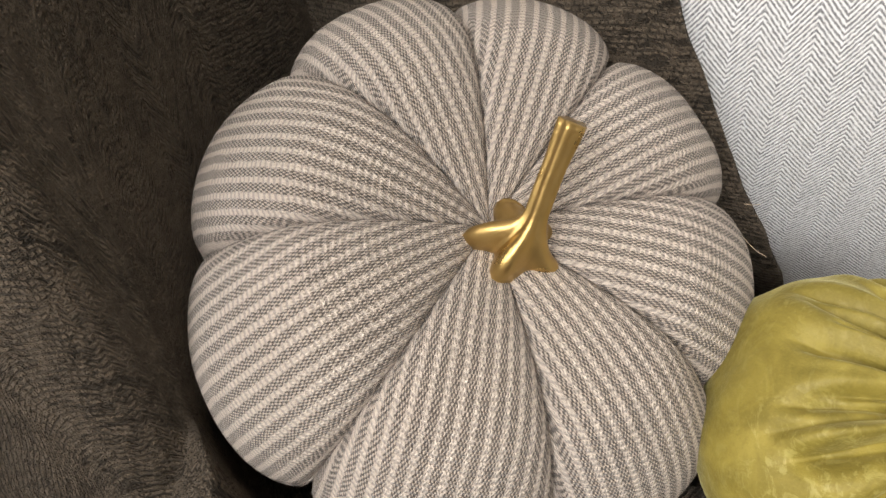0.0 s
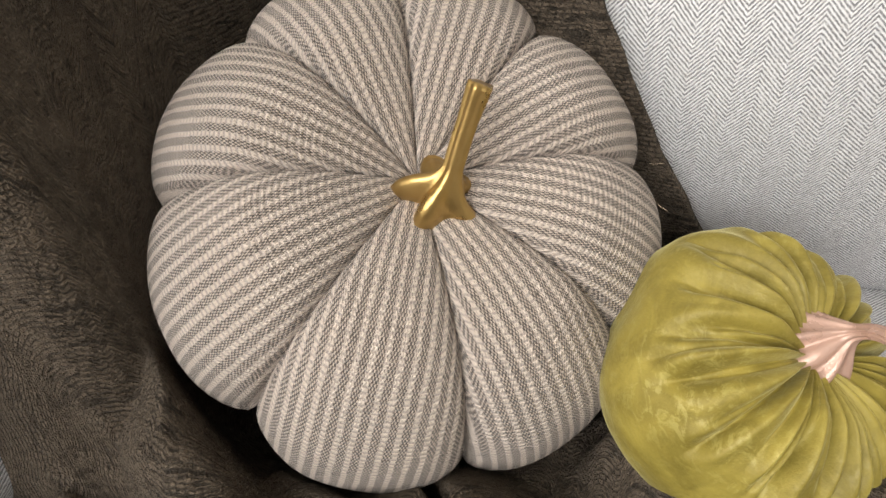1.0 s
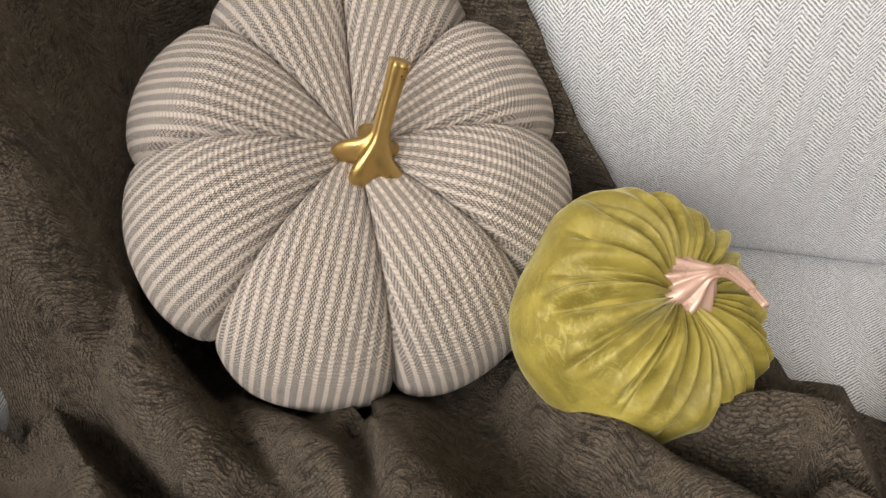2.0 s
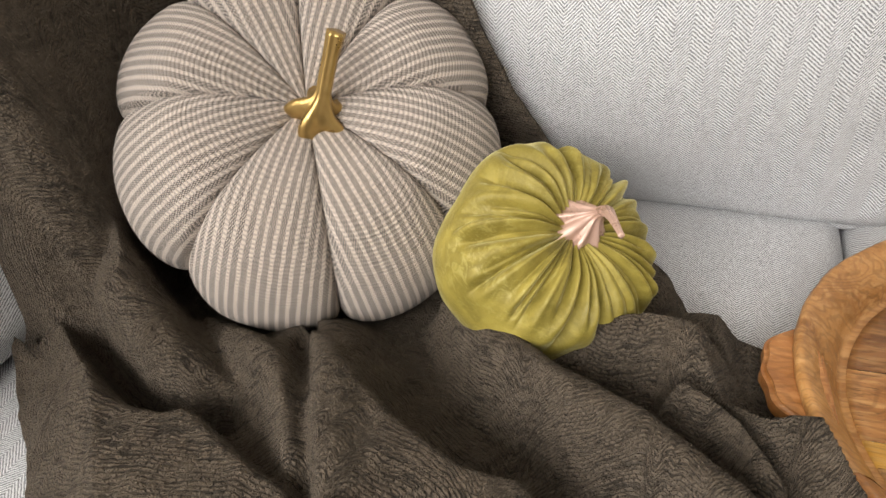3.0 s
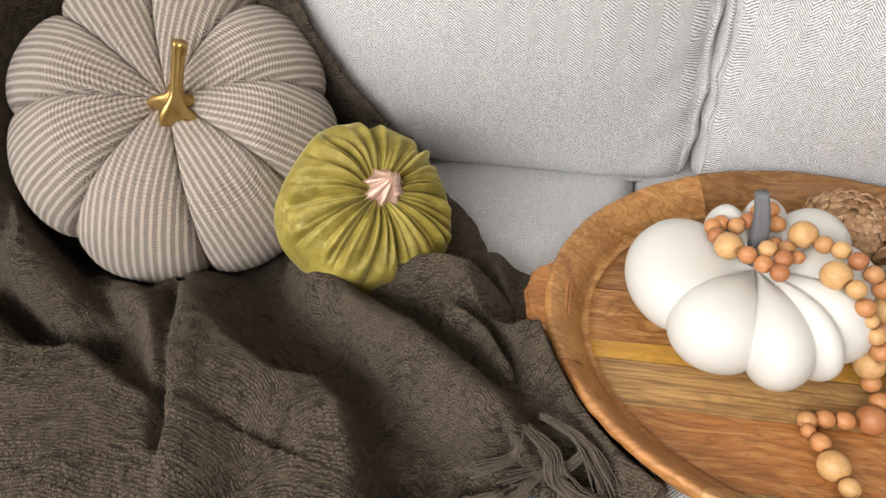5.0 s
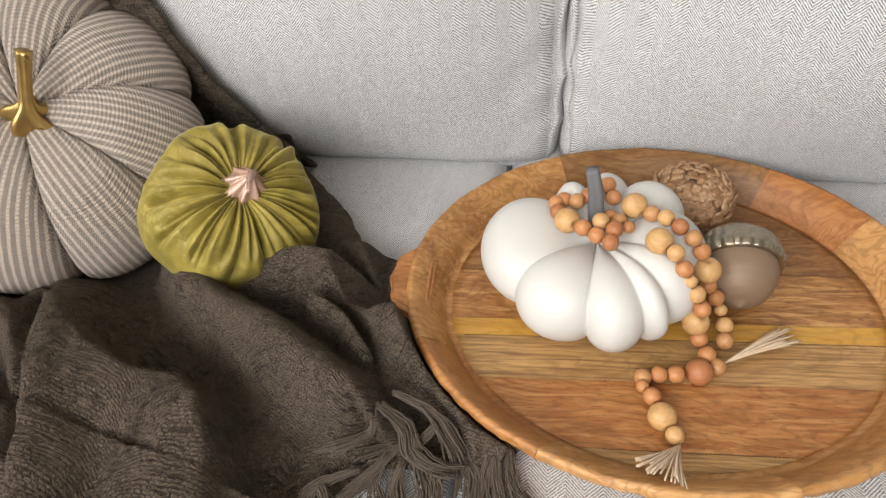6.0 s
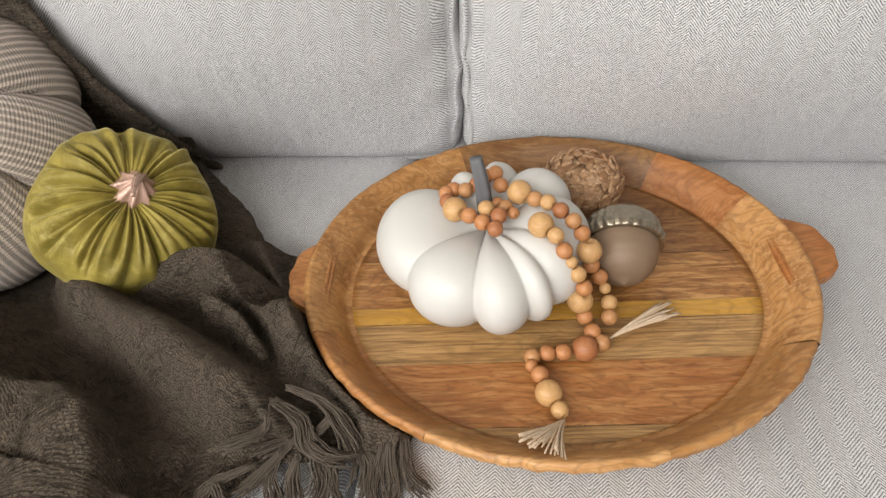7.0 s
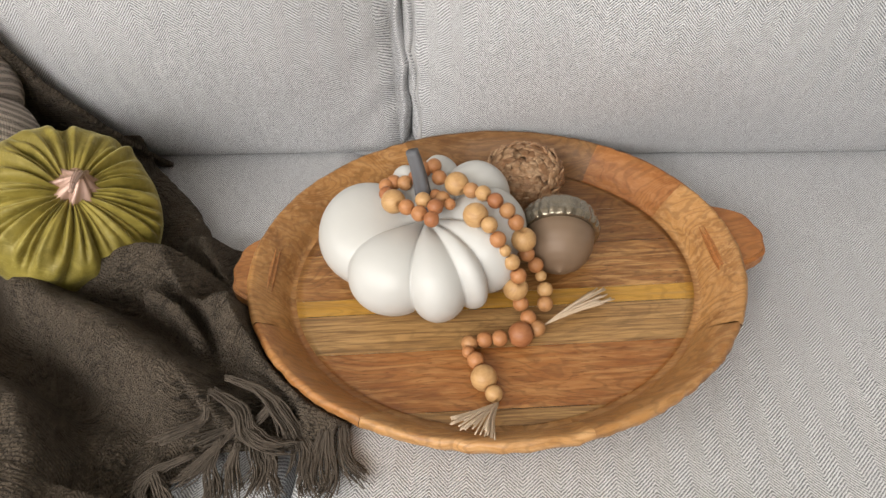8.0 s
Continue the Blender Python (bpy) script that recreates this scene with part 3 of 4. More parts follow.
HANKS = (
    (((-0.118, -0.414, 0.056), (-0.090, -0.419, 0.045), (-0.072, -0.432, 0.030), (-0.059, -0.449, 0.014)), 20, 0.006),
    (((-0.129, -0.425, 0.052), (-0.108, -0.432, 0.035), (-0.100, -0.446, 0.022), (-0.078, -0.456, 0.018), (-0.053, -0.450, 0.012)), 24, 0.007),
    (((-0.133, -0.429, 0.052), (-0.134, -0.441, 0.036), (-0.147, -0.453, 0.036), (-0.174, -0.468, 0.036)), 16, 0.004),
    (((-0.109, -0.439, 0.022), (-0.126, -0.462, 0.018), (-0.140, -0.479, 0.012), (-0.152, -0.490, 0.012)), 24, 0.006),
    (((-0.105, -0.419, 0.024), (-0.125, -0.423, 0.024), (-0.143, -0.436, 0.022)), 18, 0.005),
    (((-0.044, -0.427, 0.024), (-0.036, -0.434, 0.018), (-0.039, -0.453, 0.008), (-0.040, -0.472, 0.006), (-0.034, -0.492, 0.006)), 18, 0.006),
    (((-0.021, -0.424, 0.016), (-0.018, -0.447, 0.007), (-0.010, -0.466, 0.006), (0.007, -0.481, 0.006)), 20, 0.006),
    (((-0.055, -0.441, 0.014), (-0.041, -0.459, 0.008), (-0.043, -0.481, 0.006), (-0.031, -0.497, 0.006)), 18, 0.006),
    (((-0.088, -0.450, 0.018), (-0.075, -0.465, 0.009), (-0.073, -0.482, 0.006), (-0.061, -0.500, 0.006)), 16, 0.006),
    (((-0.106, -0.456, 0.018), (-0.108, -0.475, 0.008), (-0.098, -0.503, 0.006)), 14, 0.006),
    (((-0.140, -0.470, 0.024), (-0.168, -0.485, 0.020), (-0.179, -0.500, 0.014), (-0.172, -0.520, 0.010)), 16, 0.006),
    (((-0.072, -0.428, 0.026), (-0.062, -0.437, 0.014), (-0.052, -0.455, 0.008), (-0.050, -0.482, 0.006)), 18, 0.006),
    (((-0.165, -0.490, 0.024), (-0.150, -0.512, 0.010), (-0.142, -0.540, 0.006)), 16, 0.007),
    (((-0.176, -0.530, 0.022), (-0.155, -0.552, 0.009), (-0.150, -0.582, 0.006)), 16, 0.007),
    (((-0.098, -0.436, 0.030), (-0.094, -0.452, 0.014), (-0.084, -0.474, 0.007), (-0.090, -0.498, 0.006)), 16, 0.007),
    (((-0.120, -0.452, 0.022), (-0.126, -0.474, 0.010), (-0.116, -0.496, 0.007), (-0.122, -0.522, 0.006)), 16, 0.007),
    (((-0.082, -0.424, 0.030), (-0.098, -0.438, 0.020), (-0.122, -0.446, 0.018), (-0.146, -0.462, 0.020)), 18, 0.006),
    (((-0.030, -0.436, 0.018), (-0.028, -0.456, 0.008), (-0.022, -0.478, 0.006), (-0.026, -0.498, 0.006)), 14, 0.006),
    (((-0.188, -0.580, 0.022), (-0.165, -0.600, 0.009), (-0.158, -0.635, 0.006)), 16, 0.007),
)
for i, (pts, count, wide) in enumerate(HANKS):
    fringe_bundle(pts, 40 + i, int(count * 2.2), wide * 1.6)


# ---- striped pumpkin ----
LOBES = (33, 76, 127, 177, 223, 268, 312, 353)


PUMPKIN = base("striped_pumpkin", (-0.5549, -0.2055, 0.1538), "cream and grey striped fabric pumpkin with eight stuffed lobes", "pumpkin")
PUMPKIN.matrix_basis = Matrix.Translation((-0.5535, -0.2045, 0.1550)) @ basis((0.41, -0.59, 0.70)).to_4x4()
PR, PH = 0.1735, 0.095


def pumpkin_lobe(k):
    a0 = radians(LOBES[k])
    a1 = radians(LOBES[(k + 1) % 8] + (360 if k == 7 else 0))
    rng = random.Random(k + 3)
    size = 1 + rng.uniform(-0.02, 0.02)

    def shape(u, v):
        s = min(max(u, 0.0), 1.0)
        bulge = max(0.0, 1 - abs(2 * s - 1) ** 2.4) ** 0.5
        phi = -math.pi / 2 + math.pi * v
        c = max(math.cos(phi), 0.0) ** 0.80
        rho = PR * c * (1 - 0.125 * (1 - bulge)) * (1 + (size - 1) * bulge)
        z = PH * math.sin(phi) * (1 - 0.17 * (1 - bulge) * c ** 0.5)
        inner = max(0.0, 1 - (rho / PR) / 0.62)
        z -= math.copysign(0.050 * inner ** 1.3, phi)
        return a0 + (a1 - a0) * s, rho, z

    def at(u, v):
        a, rho, z = shape(u, v)
        p = Vector((rho * math.cos(a), rho * math.sin(a), z))
        p += p.normalized() * 0.0016 * noise.noise(p * 22)
        if v > 0.5:
            p.x += 0.016 * (1 - min(1.0, rho / PR) ** 2)
        return p

    def uv(u, v, _):
        rho = PR * max(math.cos(-math.pi / 2 + math.pi * v), 0.0) ** 0.80
        return ((rho ** 0.80 * PR ** 0.20) * math.sin((u - 0.5) * (a1 - a0)) * 1.04 + k * 0.0031, v * 0.30)
    return grid_mesh(36, 64, at, uv=uv)


for k in range(8):
    part("lobe", pumpkin_lobe(k), M_STRIPE, PUMPKIN)


def stem(parent, name, pts, radius, ribs, amp, material, label, sides=48, steps=40, twist=0.0):
    c = smooth_curve(pts, steps)
    bm = bmesh.new()
    tube_into(bm, c, radius, sides, True, lambda s, a: 1 + amp(s) * math.cos(ribs * a + twist * s) + 0.35 * amp(s) * math.cos((ribs * 2 - 3) * a + 1.3))
    ob = part(name, bm, material, parent, label)
    ob.matrix_parent_inverse = parent.matrix_basis.inverted()
    return ob


stem(PUMPKIN, "stem", ((-0.527, -0.227, 0.190), (-0.522, -0.235, 0.201), (-0.515, -0.237, 0.214), (-0.508, -0.232, 0.237), (-0.499, -0.2255, 0.264)),
     lambda s: 0.0058 + 0.0155 * (1 - sstep(0.14, 0.58, s)) - 0.004 * sstep(0.08, 0.0, s) + 0.0012 * sstep(0.8, 1.0, s), 5,
     lambda s: 0.20 * (1 - sstep(0.15, 0.6, s)) + 0.10, M_GOLD, "curved gold painted resin stem", twist=1.5)

bm = bmesh.new()
for pts in (((-0.408, -0.166, 0.195), (-0.404, -0.168, 0.196), (-0.400, -0.170, 0.198)), ((-0.406, -0.174, 0.178), (-0.399, -0.178, 0.173), (-0.393, -0.181, 0.171))):
    tube_into(bm, smooth_curve(pts, 8), lambda s: 0.00014, 4)
ob = part("loose_thread", bm, M_JUTE, PUMPKIN, "fine loose cream threads")
ob.matrix_parent_inverse = PUMPKIN.matrix_basis.inverted()

# ---- green velvet pumpkin ----
VELVET = base("velvet_pumpkin", (-0.3328, -0.2257, 0.0959), "olive green velvet pumpkin with gathered pleats", "pumpkin")
VELVET.matrix_basis = Matrix.Translation((-0.3355, -0.2325, 0.0915)) @ basis((0.55, -0.31, 0.78)).to_4x4()
VR, VH = 0.0900, 0.060


def gathers(seed, count):
    """Gathers that fan out from the stem: direction, start, depth and width of each."""
    rng = random.Random(seed)
    out = []
    for i in range(count):
        long = rng.random() < 0.4
        out.append((2 * math.pi * (i + rng.uniform(-0.42, 0.42)) / count, rng.uniform(0.54, 0.62) if long else rng.uniform(0.64, 0.76),
                    rng.uniform(0.006, 0.011) if long else rng.uniform(0.003, 0.008), rng.uniform(0.030, 0.065), rng.uniform(-0.35, 0.35)))
    return out


GATHERS = gathers(5, 46)


def velvet_at(u, v):
    a = 2 * math.pi * u
    phi = -math.pi / 2 + math.pi * v
    c = max(math.cos(phi), 0.0) ** 0.60
    lump = 1 + 0.026 * math.cos(5 * a + 0.6) + 0.026 * math.cos(3 * a + 2.0) + 0.006 * math.cos(9 * a)
    rho = VR * c * (1 + (lump - 1) * c)
    z = VH * math.copysign(abs(math.sin(phi)) ** 0.9, phi)
    d = 0.0
    if v > 0.53:
        for g, start, depth, width, bend in GATHERS:
            q = (a - g - bend * (1 - v) + math.pi) % (2 * math.pi) - math.pi
            if abs(q) < 0.3:
                fade = sstep(start, start + 0.14, v) * (1 - 0.55 * sstep(0.90, 1.0, v))
                sharp = math.exp(-abs(q / width) ** 1.3)
                puff = math.exp(-((abs(q) - 2.2 * width) / (1.4 * width)) ** 2)
                d += depth * fade * (0.28 * puff - sharp)
        d = max(d, -0.013)
    inner = max(0.0, 1 - (rho / VR) / 0.45)
    z -= math.copysign(0.016 * inner ** 1.5, phi)
    n = Vector((math.cos(phi) * math.cos(a), math.cos(phi) * math.sin(a), math.sin(phi)))
    p = Vector((rho * math.cos(a), rho * math.sin(a), z))
    return p + n * (d + 0.0010 * noise.noise(p * 50) + 0.0022 * noise.noise(p * 24))


part("body", grid_mesh(560, 110, velvet_at, True), M_VELVET, VELVET)
stem(VELVET, "stem", ((-0.3135, -0.2335, 0.121), (-0.304, -0.239, 0.133), (-0.294, -0.243, 0.146), (-0.286, -0.254, 0.157), (-0.279, -0.272, 0.163), (-0.2705, -0.293, 0.166)),
     lambda s: 0.0040 + 0.0240 * (1 - sstep(0.05, 0.46, s)) - 0.004 * sstep(0.06, 0.0, s) - 0.0020 * sstep(0.6, 1.0, s), 9,
     lambda s: 0.10 + 0.09 * (1 - sstep(0.0, 0.5, s)), M_ROSE, "glossy rose gold ribbed stem", 72, 44, 0.6)

# ---- oval wooden tray ----
TRAY = base("wooden_tray", TC, "oval mango wood tray with scalloped handles on the seat", "tray")
TRAY.rotation_euler.z = TURN_TRAY


def rim_profile():
    """Radial share of the half axis, and height."""
    return ((0.80, 0.0), (0.865, 0.0), (0.905, 0.008), (0.998, 0.046), (0.998, 0.052), (0.985, 0.0555), (0.972, 0.0545), (0.93, 0.046), (0.885, 0.034), (0.862, 0.026), (0.850, 0.0200), (0.84, 0.0195), (0.80, 0.0212))


RIM = rim_profile()
JOINTS = [radians(q) for q in (-158, -120, -75, -30, 25, 54, 112, 172)]


RIM_TONES = ((0.96, 0.88, 0.80), (1.08, 1.02, 1.0), (0.98, 0.96, 0.92), (1.0, 0.90, 0.82), (0.88, 0.70, 0.56), (0.50, 0.42, 0.35), (0.92, 0.82, 0.72), (1.04, 0.96, 0.84))


def rim_piece(a0, a1, seed):
    n = max(8, int((a1 - a0) / radians(1.5)))
    g = radians(0.02)

    def at(u, v):
        a = a0 + g + (a1 - a0 - 2 * g) * u
        k = round(v * (len(RIM) - 1))
        s, z = RIM[k]
        s += (0.004 * noise.noise(Vector((a * 14, k * 0.5, seed))) + 0.009 * noise.noise(Vector((a * 38, k * 0.4, seed))) * (1.0 if -2.6 < a < -0.4 else 0.25)) * (0.3 if k > 8 or k < 2 else 1.0)
        z += 0.0012 * noise.noise(Vector((a * 20, 4, seed))) * (1 if 2 < k < 8 else 0)
        return Vector((TA * s * math.cos(a), TB * s * math.sin(a), z))
    bm = grid_mesh(n, len(RIM) - 1, at)
    bmesh.ops.recalc_face_normals(bm, faces=bm.faces[:])
    return bm


for i, a in enumerate(JOINTS):
    b = JOINTS[i + 1] if i + 1 < len(JOINTS) else JOINTS[0] + 2 * math.pi
    part("rim_segment", rim_piece(a, b, i * 3.7), M_RIM, TRAY).color = (*RIM_TONES[i], 1.0)


def plank(y0, y1, top):
    """A floor board cut to the oval of the tray."""
    bm = bmesh.new()
    n = 40
    q = 0.825

    def half(y):
        return TA * q * math.sqrt(max(0.0004, 1 - (y / (TB * q)) ** 2))
    ys = [y0 + (y1 - y0) * i / 10 for i in range(11)]
    grid = [[bm.verts.new((half(y) * (2 * j / n - 1), y, top)) for j in range(n + 1)] for y in ys]
    low = [[bm.verts.new((half(y) * (2 * j / n - 1), y, 0.004)) for j in (0, n)] for y in ys]
    for r in range(10):
        for j in range(n):
            bm.faces.new((grid[r][j], grid[r][j + 1], grid[r + 1][j + 1], grid[r + 1][j]))
    for r in range(10):
        bm.faces.new((low[r][0], grid[r][0], grid[r + 1][0], low[r + 1][0]))
        bm.faces.new((grid[r][n], low[r][1], low[r + 1][1], grid[r + 1][n]))
    return bm


# Last value is tone: back boards browner, with the shade behind the pumpkin mixed in.
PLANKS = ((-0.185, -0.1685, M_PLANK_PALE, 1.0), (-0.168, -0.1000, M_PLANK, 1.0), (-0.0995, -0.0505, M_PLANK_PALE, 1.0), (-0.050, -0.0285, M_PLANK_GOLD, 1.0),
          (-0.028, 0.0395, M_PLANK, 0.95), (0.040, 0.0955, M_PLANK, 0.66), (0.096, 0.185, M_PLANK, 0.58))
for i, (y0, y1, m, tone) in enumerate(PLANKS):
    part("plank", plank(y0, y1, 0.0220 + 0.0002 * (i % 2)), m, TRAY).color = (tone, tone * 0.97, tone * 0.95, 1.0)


def handle(side, mid, out):
    """A flat scalloped tab that sticks out under the rim."""
    bm = bmesh.new()
    outline = []
    n = 48
    for i in range(n + 1):
        t = -1 + 2 * i / n
        reach = out * (1 - abs(t) ** 3.4) + 0.0016 * math.cos(t * 9.5) * (1 - t * t)
        outline.append((side * (TA * 0.965 + reach), mid + 0.050 * t))
    outline += [(side * TA * 0.90, mid + 0.050), (side * TA * 0.90, mid - 0.050)]
    lo = [bm.verts.new((x, y, 0.028)) for x, y in outline]
    hi = [bm.verts.new((x, y, 0.045)) for x, y in outline]
    bm.faces.new(hi)
    bm.faces.new(lo[::-1])
    for i in range(len(outline)):
        j = (i + 1) % len(outline)
        bm.faces.new((lo[i], lo[j], hi[j], hi[i]))
    bmesh.ops.recalc_face_normals(bm, faces=bm.faces[:])
    bmesh.ops.bevel(bm, geom=[e for e in bm.edges if abs(e.verts[0].co.z - e.verts[1].co.z) < 1e-6], offset=0.0035, segments=3, affect="EDGES")
    return bm


for side, mid, out in ((-1, 0.006, 0.028), (1, 0.019, 0.044)):
    part("handle", handle(side, mid, out), M_RIM, TRAY, smooth=False).color = (0.92, 0.72, 0.58, 1.0)

# ---- white pumpkin on the tray ----
FLOOR_Z = 0.0224
WHITE = base("white_pumpkin", (0.044, -0.240, 0.0755), "glossy white painted pumpkin wrapped with a bead garland", "pumpkin")
WHITE.matrix_basis = Matrix.Translation((0.044, -0.240, 0.0755)) @ basis((-0.06, -0.06, 0.99), (1, 0, 0)).to_4x4()
# each lobe: where it begins, its radius, how deep its groove is
WHITE_LOBES = ((-24, 0.101, 0.12), (24, 0.106, 0.14), (68, 0.098, 0.14), (99, 0.086, 0.18), (127, 0.113, 0.17), (220, 0.108, 0.12), (266, 0.112, 0.09), (295, 0.109, 0.09), (310, 0.106, 0.10), (336, 0.0, 0.0))


def white_at(u, v):
    """Swollen lobes that run into one another over soft grooves."""
    deg = -24 + 360 * u
    last = len(WHITE_LOBES) - 2
    k = max(i for i in range(last + 1) if WHITE_LOBES[i][0] <= deg)
    d0, R, cut = WHITE_LOBES[k]
    s = (deg - d0) / (WHITE_LOBES[k + 1][0] - d0)
    bulge = (1 - (2 * s - 1) ** 2) ** 0.88
    other = WHITE_LOBES[(k - 1) % (last + 1)] if s < 0.5 else WHITE_LOBES[(k + 1) % (last + 1)]
    edge = min(R * (1 - cut), other[1] * (1 - other[2]))
    phi = -math.pi / 2 + math.pi * v
    c = max(math.cos(phi), 0.0) ** 0.74
    rho = c * (edge + (R - edge) * bulge)
    z = 0.0515 * math.sin(phi) * (1 - 0.75 * (1 - edge / R) * (1 - bulge))
    inner = max(0.0, 1 - rho / (R * 0.85))
    z -= math.copysign(0.037 * inner ** 1.4, phi)
    a = radians(deg)
    return Vector((rho * math.cos(a), rho * math.sin(a), z))


part("body", grid_mesh(360, 90, white_at, True), M_WHITE, WHITE)
stem(WHITE, "stem", ((0.043, -0.230, 0.090), (0.041, -0.227, 0.112), (0.038, -0.226, 0.138), (0.033, -0.222, 0.160)),
     lambda s: 0.0092 - 0.0030 * s, 4, lambda s: 0.10, M_GREY, "grey painted tapering stem", 24, 16)

# ---- bead garland ----
TONES = {"p": (0.55, 0.335, 0.145), "m": (0.46, 0.24, 0.10), "o": (0.47, 0.215, 0.085), "r": (0.37, 0.150, 0.060)}
SIZES = {"B": 0.0121, "b": 0.0078, "s": 0.0058}
GARLAND = base("bead_garland", (0.05, -0.25, 0.118), "wooden bead garland with jute tassels draped on the pumpkin", "garland")


def bead_mesh(r):
    bm = bmesh.new()
    bmesh.ops.create_uvsphere(bm, u_segments=20, v_segments=12, radius=r)
    for v in bm.verts:
        v.co.z = max(-0.90 * r, min(0.90 * r, v.co.z))
        if abs(v.co.z) > 0.89 * r and v.co.xy.length < 0.25 * r:
            v.co.z *= 0.55
    return mesh_of("bead", bm, M_BEAD)


BEADS = {k: bead_mesh(r) for k, r in SIZES.items()}


SKIN = [WHITE.matrix_basis @ white_at(i / 120, j / 40) for i in range(120) for j in range(41)]
SKIN = np.array([tuple(p) for p in SKIN])
HEART = np.array((0.044, -0.240, 0.070))


def clear_of_pumpkin(p, r):
    """The place moved out so that a bead of radius r lies on the pumpkin, not in it."""
    q = np.array(tuple(p))
    for _ in range(6):
        d = np.linalg.norm(SKIN - q, axis=1)
        k = int(d.argmin())
        out = (SKIN[k] - HEART) / np.linalg.norm(SKIN[k] - HEART)
        depth = float((q - SKIN[k]) @ out)
        if depth > 0 and d[k] >= r * 0.92:
            break
        q = q + out * max(0.001, min(0.004, r - depth))
    return Vector(q)


def string_beads(pts, code):
    """Beads threaded in touch along a curve; code: size and tone letters in turn."""
    c = [clear_of_pumpkin(p, 0.0085) for p in smooth_curve(pts, 160)]
    for _ in range(12):
        c = [c[0]] + [(a + b * 2 + d) / 4 for a, b, d in zip(c, c[1:], c[2:])] + [c[-1]]
    run = [0.0]
    for a, b in zip(c, c[1:]):
        run.append(run[-1] + (b - a).length)
    letters = [(code[i], code[i + 1]) for i in range(0, len(code), 2)]
    at, n, last = 0.0, 0, 0.0
    while True:
        s, t = letters[n % len(letters)]
        at += (last + SIZES[s]) * 0.96 if n else 0.0
        if at > run[-1]:
            break
        i = min(range(len(run)), key=lambda q: abs(run[q] - at))
        way = (c[min(i + 2, 160)] - c[max(i - 2, 0)]).normalized()
        ob = new("bead", BEADS[s])
        ob.parent = GARLAND
        ob.matrix_parent_inverse = Matrix.Translation(-GARLAND.location)
        ob.matrix_basis = Matrix.Translation(c[i]) @ way.to_track_quat("Z", "Y").to_matrix().to_4x4()
        ob.color = (*TONES[t], 1.0)
        last, n = SIZES[s], n + 1


string_beads(((0.075, -0.224, 0.122), (0.096, -0.249, 0.112), (0.116, -0.262, 0.099), (0.139, -0.272, 0.080), (0.154, -0.276, 0.060), (0.163, -0.295, 0.042), (0.159, -0.322, 0.032)), "BpbmbpbrbmboBpbobospbpbm")
string_beads(((0.154, -0.332, 0.032), (0.141, -0.340, 0.0335), (0.114, -0.345, 0.031), (0.094, -0.347, 0.030), (0.087, -0.357, 0.031), (0.096, -0.372, 0.034), (0.103, -0.388, 0.031), (0.116, -0.411, 0.030)), "bmBrbobobmsoboBpbpbp")
string_beads(((0.087, -0.266, 0.114), (0.095, -0.278, 0.104), (0.104, -0.286, 0.092), (0.117, -0.294, 0.074), (0.128, -0.302, 0.060), (0.137, -0.310, 0.046), (0.146, -0.324, 0.036)), "BpbpbospbpboBpbobo")
string_beads(((0.003, -0.216, 0.113), (0.008, -0.239, 0.116), (0.025, -0.257, 0.121), (0.038, -0.263, 0.119), (0.049, -0.273, 0.118), (0.066, -0.272, 0.118)), "bobrBpbobobr")
string_beads(((0.010, -0.210, 0.113), (0.026, -0.217, 0.118), (0.043, -0.204, 0.113), (0.058, -0.210, 0.116)), "bobmbrbobo")
string_beads(((0.054, -0.230, 0.113), (0.065, -0.245, 0.117), (0.074, -0.256, 0.118)), "sobmso")
string_beads(((0.044, -0.252, 0.124), (0.060, -0.263, 0.122)), "bpbr")


def tassel(root, tip, seed, spread, strands=16):
    rng = random.Random(seed)
    bm = bmesh.new()
    root, tip = Vector(root), Vector(tip)
    for _ in range(strands):
        q = rng.uniform(-1, 1)
        side = (tip - root).cross(Vector((0, 0, 1))).normalized() * q * spread
        along = rng.uniform(0.80, 1.05)
        end = root + (tip - root) * along + side + Vector((0, 0, rng.uniform(0, 0.006)))
        mid = root.lerp(end, 0.5) + Vector((0, 0, rng.uniform(0.0, 0.004))) - side * 0.12
        tube_into(bm, smooth_curve((root, mid, end), 10), lambda s: 0.00075, 5)
    ob = part("tassel", bm, M_JUTE, GARLAND, "pale jute tassel")
    ob.matrix_parent_inverse = Matrix.Translation(-GARLAND.location)


tassel((0.117, -0.413, 0.028), (0.094, -0.458, 0.050), 3, 0.022, 34)
tassel((0.162, -0.324, 0.029), (0.224, -0.286, 0.030), 5, 0.011, 22)

# ---- glass acorn ----
ACORN = base("acorn_ornament", (0.183, -0.236, 0.054), "taupe glass acorn with a silver mercury glass cap", "ornament")
ACORN.matrix_basis = Matrix.Translation((0.179, -0.232, 0.059)) @ basis((0.03, 0.965, 0.26)).to_4x4() @ Matrix.Scale(1.14, 4)


def lathe(profile, sides, ripple=None):
    def at(u, v):
        a = 2 * math.pi * u
        i = v * (len(profile) - 1)
        k = min(int(i), len(profile) - 2)
        r = profile[k][0] + (profile[k + 1][0] - profile[k][0]) * (i - k)
        z = profile[k][1] + (profile[k + 1][1] - profile[k][1]) * (i - k)
        if ripple:
            r += ripple(a, v)
        return Vector((r * math.cos(a), r * math.sin(a), z))
    return grid_mesh(sides, (len(profile) - 1) * 4, at, True)


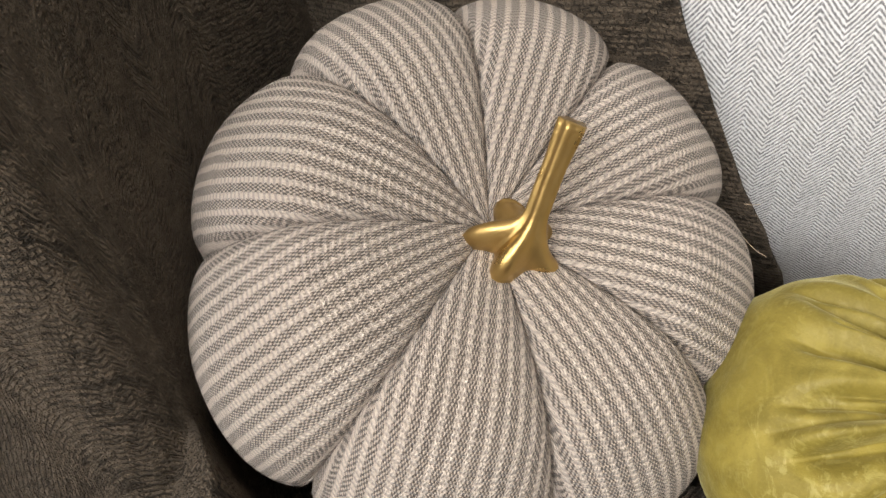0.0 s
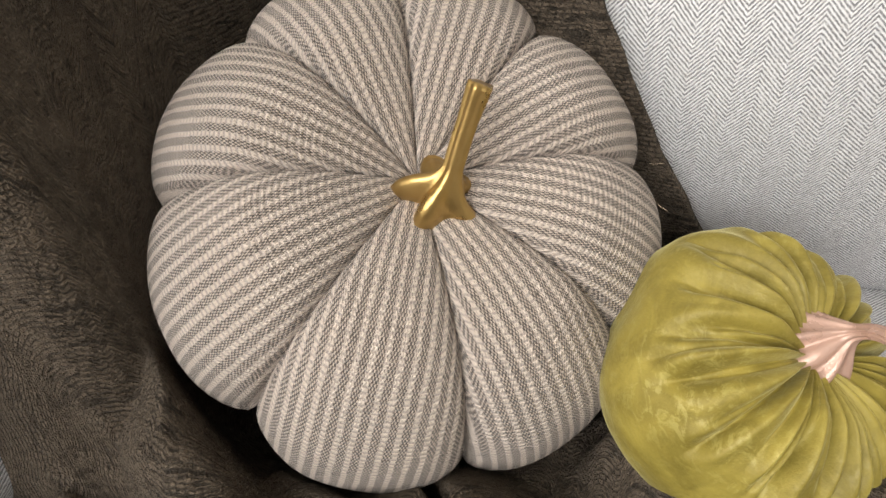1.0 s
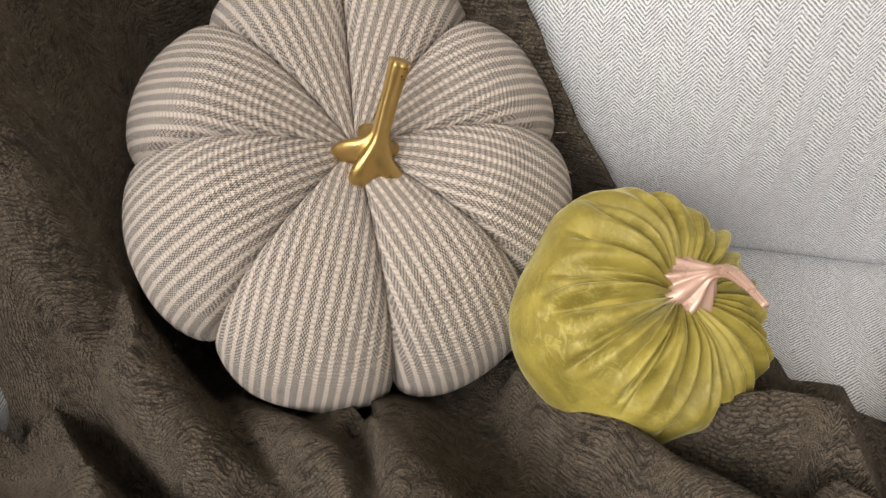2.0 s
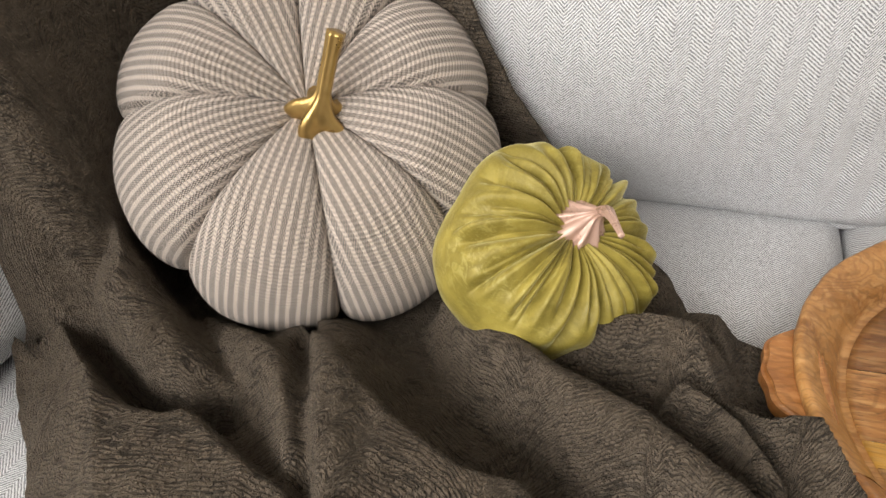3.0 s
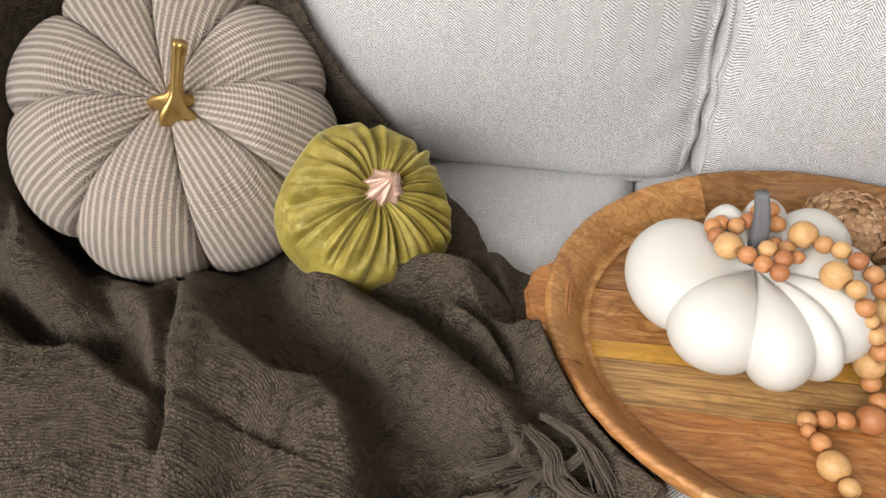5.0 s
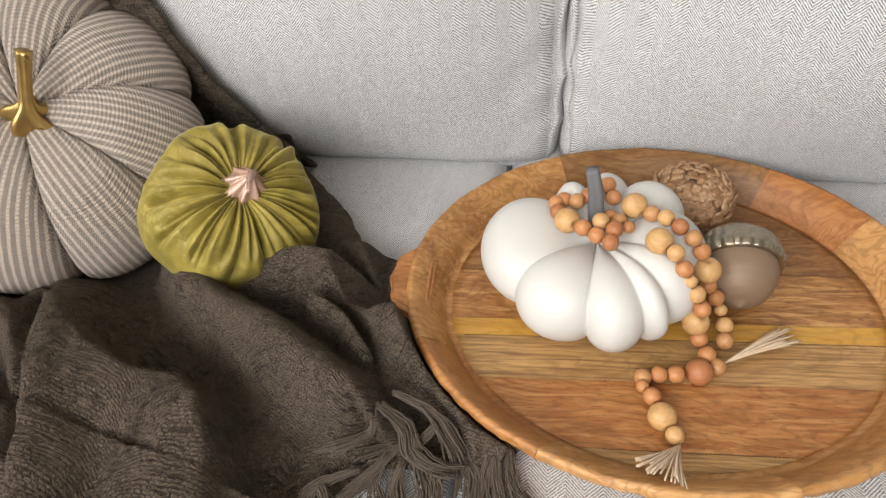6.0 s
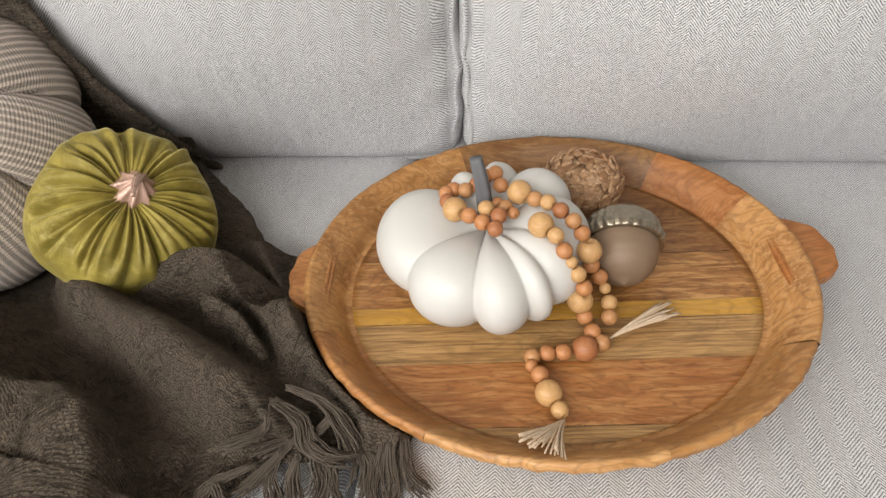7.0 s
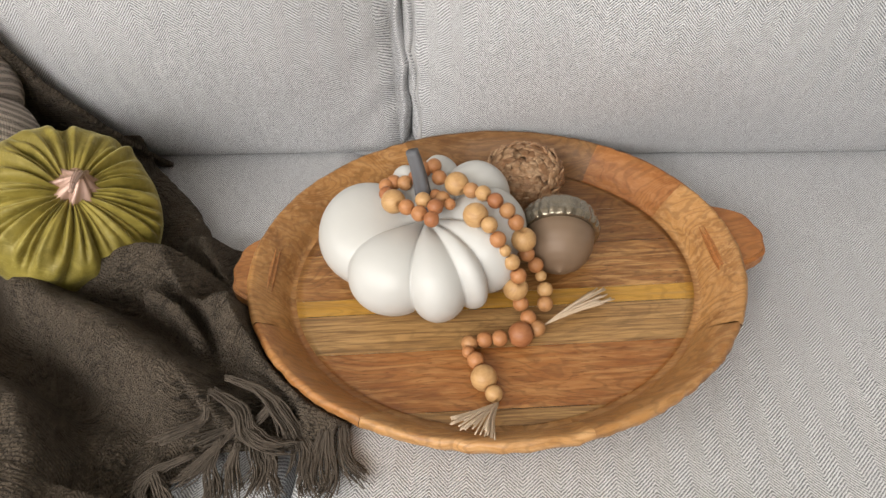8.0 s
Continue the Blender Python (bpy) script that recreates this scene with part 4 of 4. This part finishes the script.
nut = [(0.0006, -0.037)] + [(0.0315 * math.sin(q) ** 0.9, -0.034 * math.cos(q)) for q in (0.18, 0.4, 0.65, 0.9, 1.2, 1.5, 1.8, 2.1)]
part("nut", lathe(nut, 64), M_ACORN, ACORN)
cap = [(0.0270, 0.002), (0.0338, 0.002), (0.0352, 0.008), (0.0345, 0.016), (0.031, 0.024), (0.023, 0.032), (0.011, 0.036), (0.0005, 0.0365)]
part("cap", lathe(cap, 180, lambda a, v: 0.0034 * abs(math.cos(13 * a)) ** 0.6 * (1 - v) * min(1.0, 8 * v) * (0.75 + 0.25 * math.cos(24 * v))), M_SILVER, ACORN, "quilted silver mercury glass cap")
bm = bmesh.new()
tube_into(bm, smooth_curve(((0, 0, 0.031), (0.001, 0, 0.037), (0.003, 0, 0.043)), 8), lambda s: 0.004 - 0.001 * s, 14)
part("stalk", bm, M_SILVER, ACORN)

# ---- dried cone ball ----
CONE = base("cone_ball", (0.146, -0.118, 0.022), "brown dried cone ornament with overlapping woody scales", "ornament")
CONE.scale = (1.10, 1.10, 0.90)


def scale_mesh():
    def at(u, v):
        x = (u - 0.5) * 0.0175 * (1 - 0.6 * v ** 2.0)
        return Vector((x, -0.0026 * math.cos(math.pi * (u - 0.5)) * (1 - 0.4 * v) - 0.0030 * v * v, (v - 0.4) * 0.0195))
    bm = grid_mesh(4, 5, at)
    ext = bmesh.ops.extrude_face_region(bm, geom=bm.faces[:])
    for g in ext["geom"]:
        if isinstance(g, bmesh.types.BMVert):
            g.co.y += 0.0022
    bmesh.ops.recalc_face_normals(bm, faces=bm.faces[:])
    return mesh_of("scale", bm, M_HUSK)


SCALE = scale_mesh()
rng = random.Random(12)
core = [(0.004, 0.002), (0.024, 0.003), (0.034, 0.020), (0.036, 0.036), (0.030, 0.054), (0.020, 0.058), (0.011, 0.050), (0.004, 0.034)]
part("core", lathe(core, 32), M_HUSK, CONE)
for row, (r, z, tilt, count) in enumerate(((0.0275, 0.009, -26, 13), (0.0345, 0.018, -14, 15), (0.0385, 0.028, -4, 16), (0.0390, 0.039, 8, 16), (0.0360, 0.049, 24, 15), (0.0300, 0.057, 46, 13), (0.0225, 0.0610, 72, 11), (0.0150, 0.0600, 96, 7))):
    for i in range(count):
        a = 360 * (i + 0.5 * (row % 2)) / count + rng.uniform(-5, 5)
        ob = new("scale", SCALE)
        ob.parent = CONE
        rr = r + rng.uniform(-0.001, 0.0015)
        ob.matrix_basis = pose(0, 0, 0, 0, 0, a) @ pose(0, -rr, z, -tilt + rng.uniform(-10, 5), rng.uniform(-16, 16), rng.uniform(-9, 9))
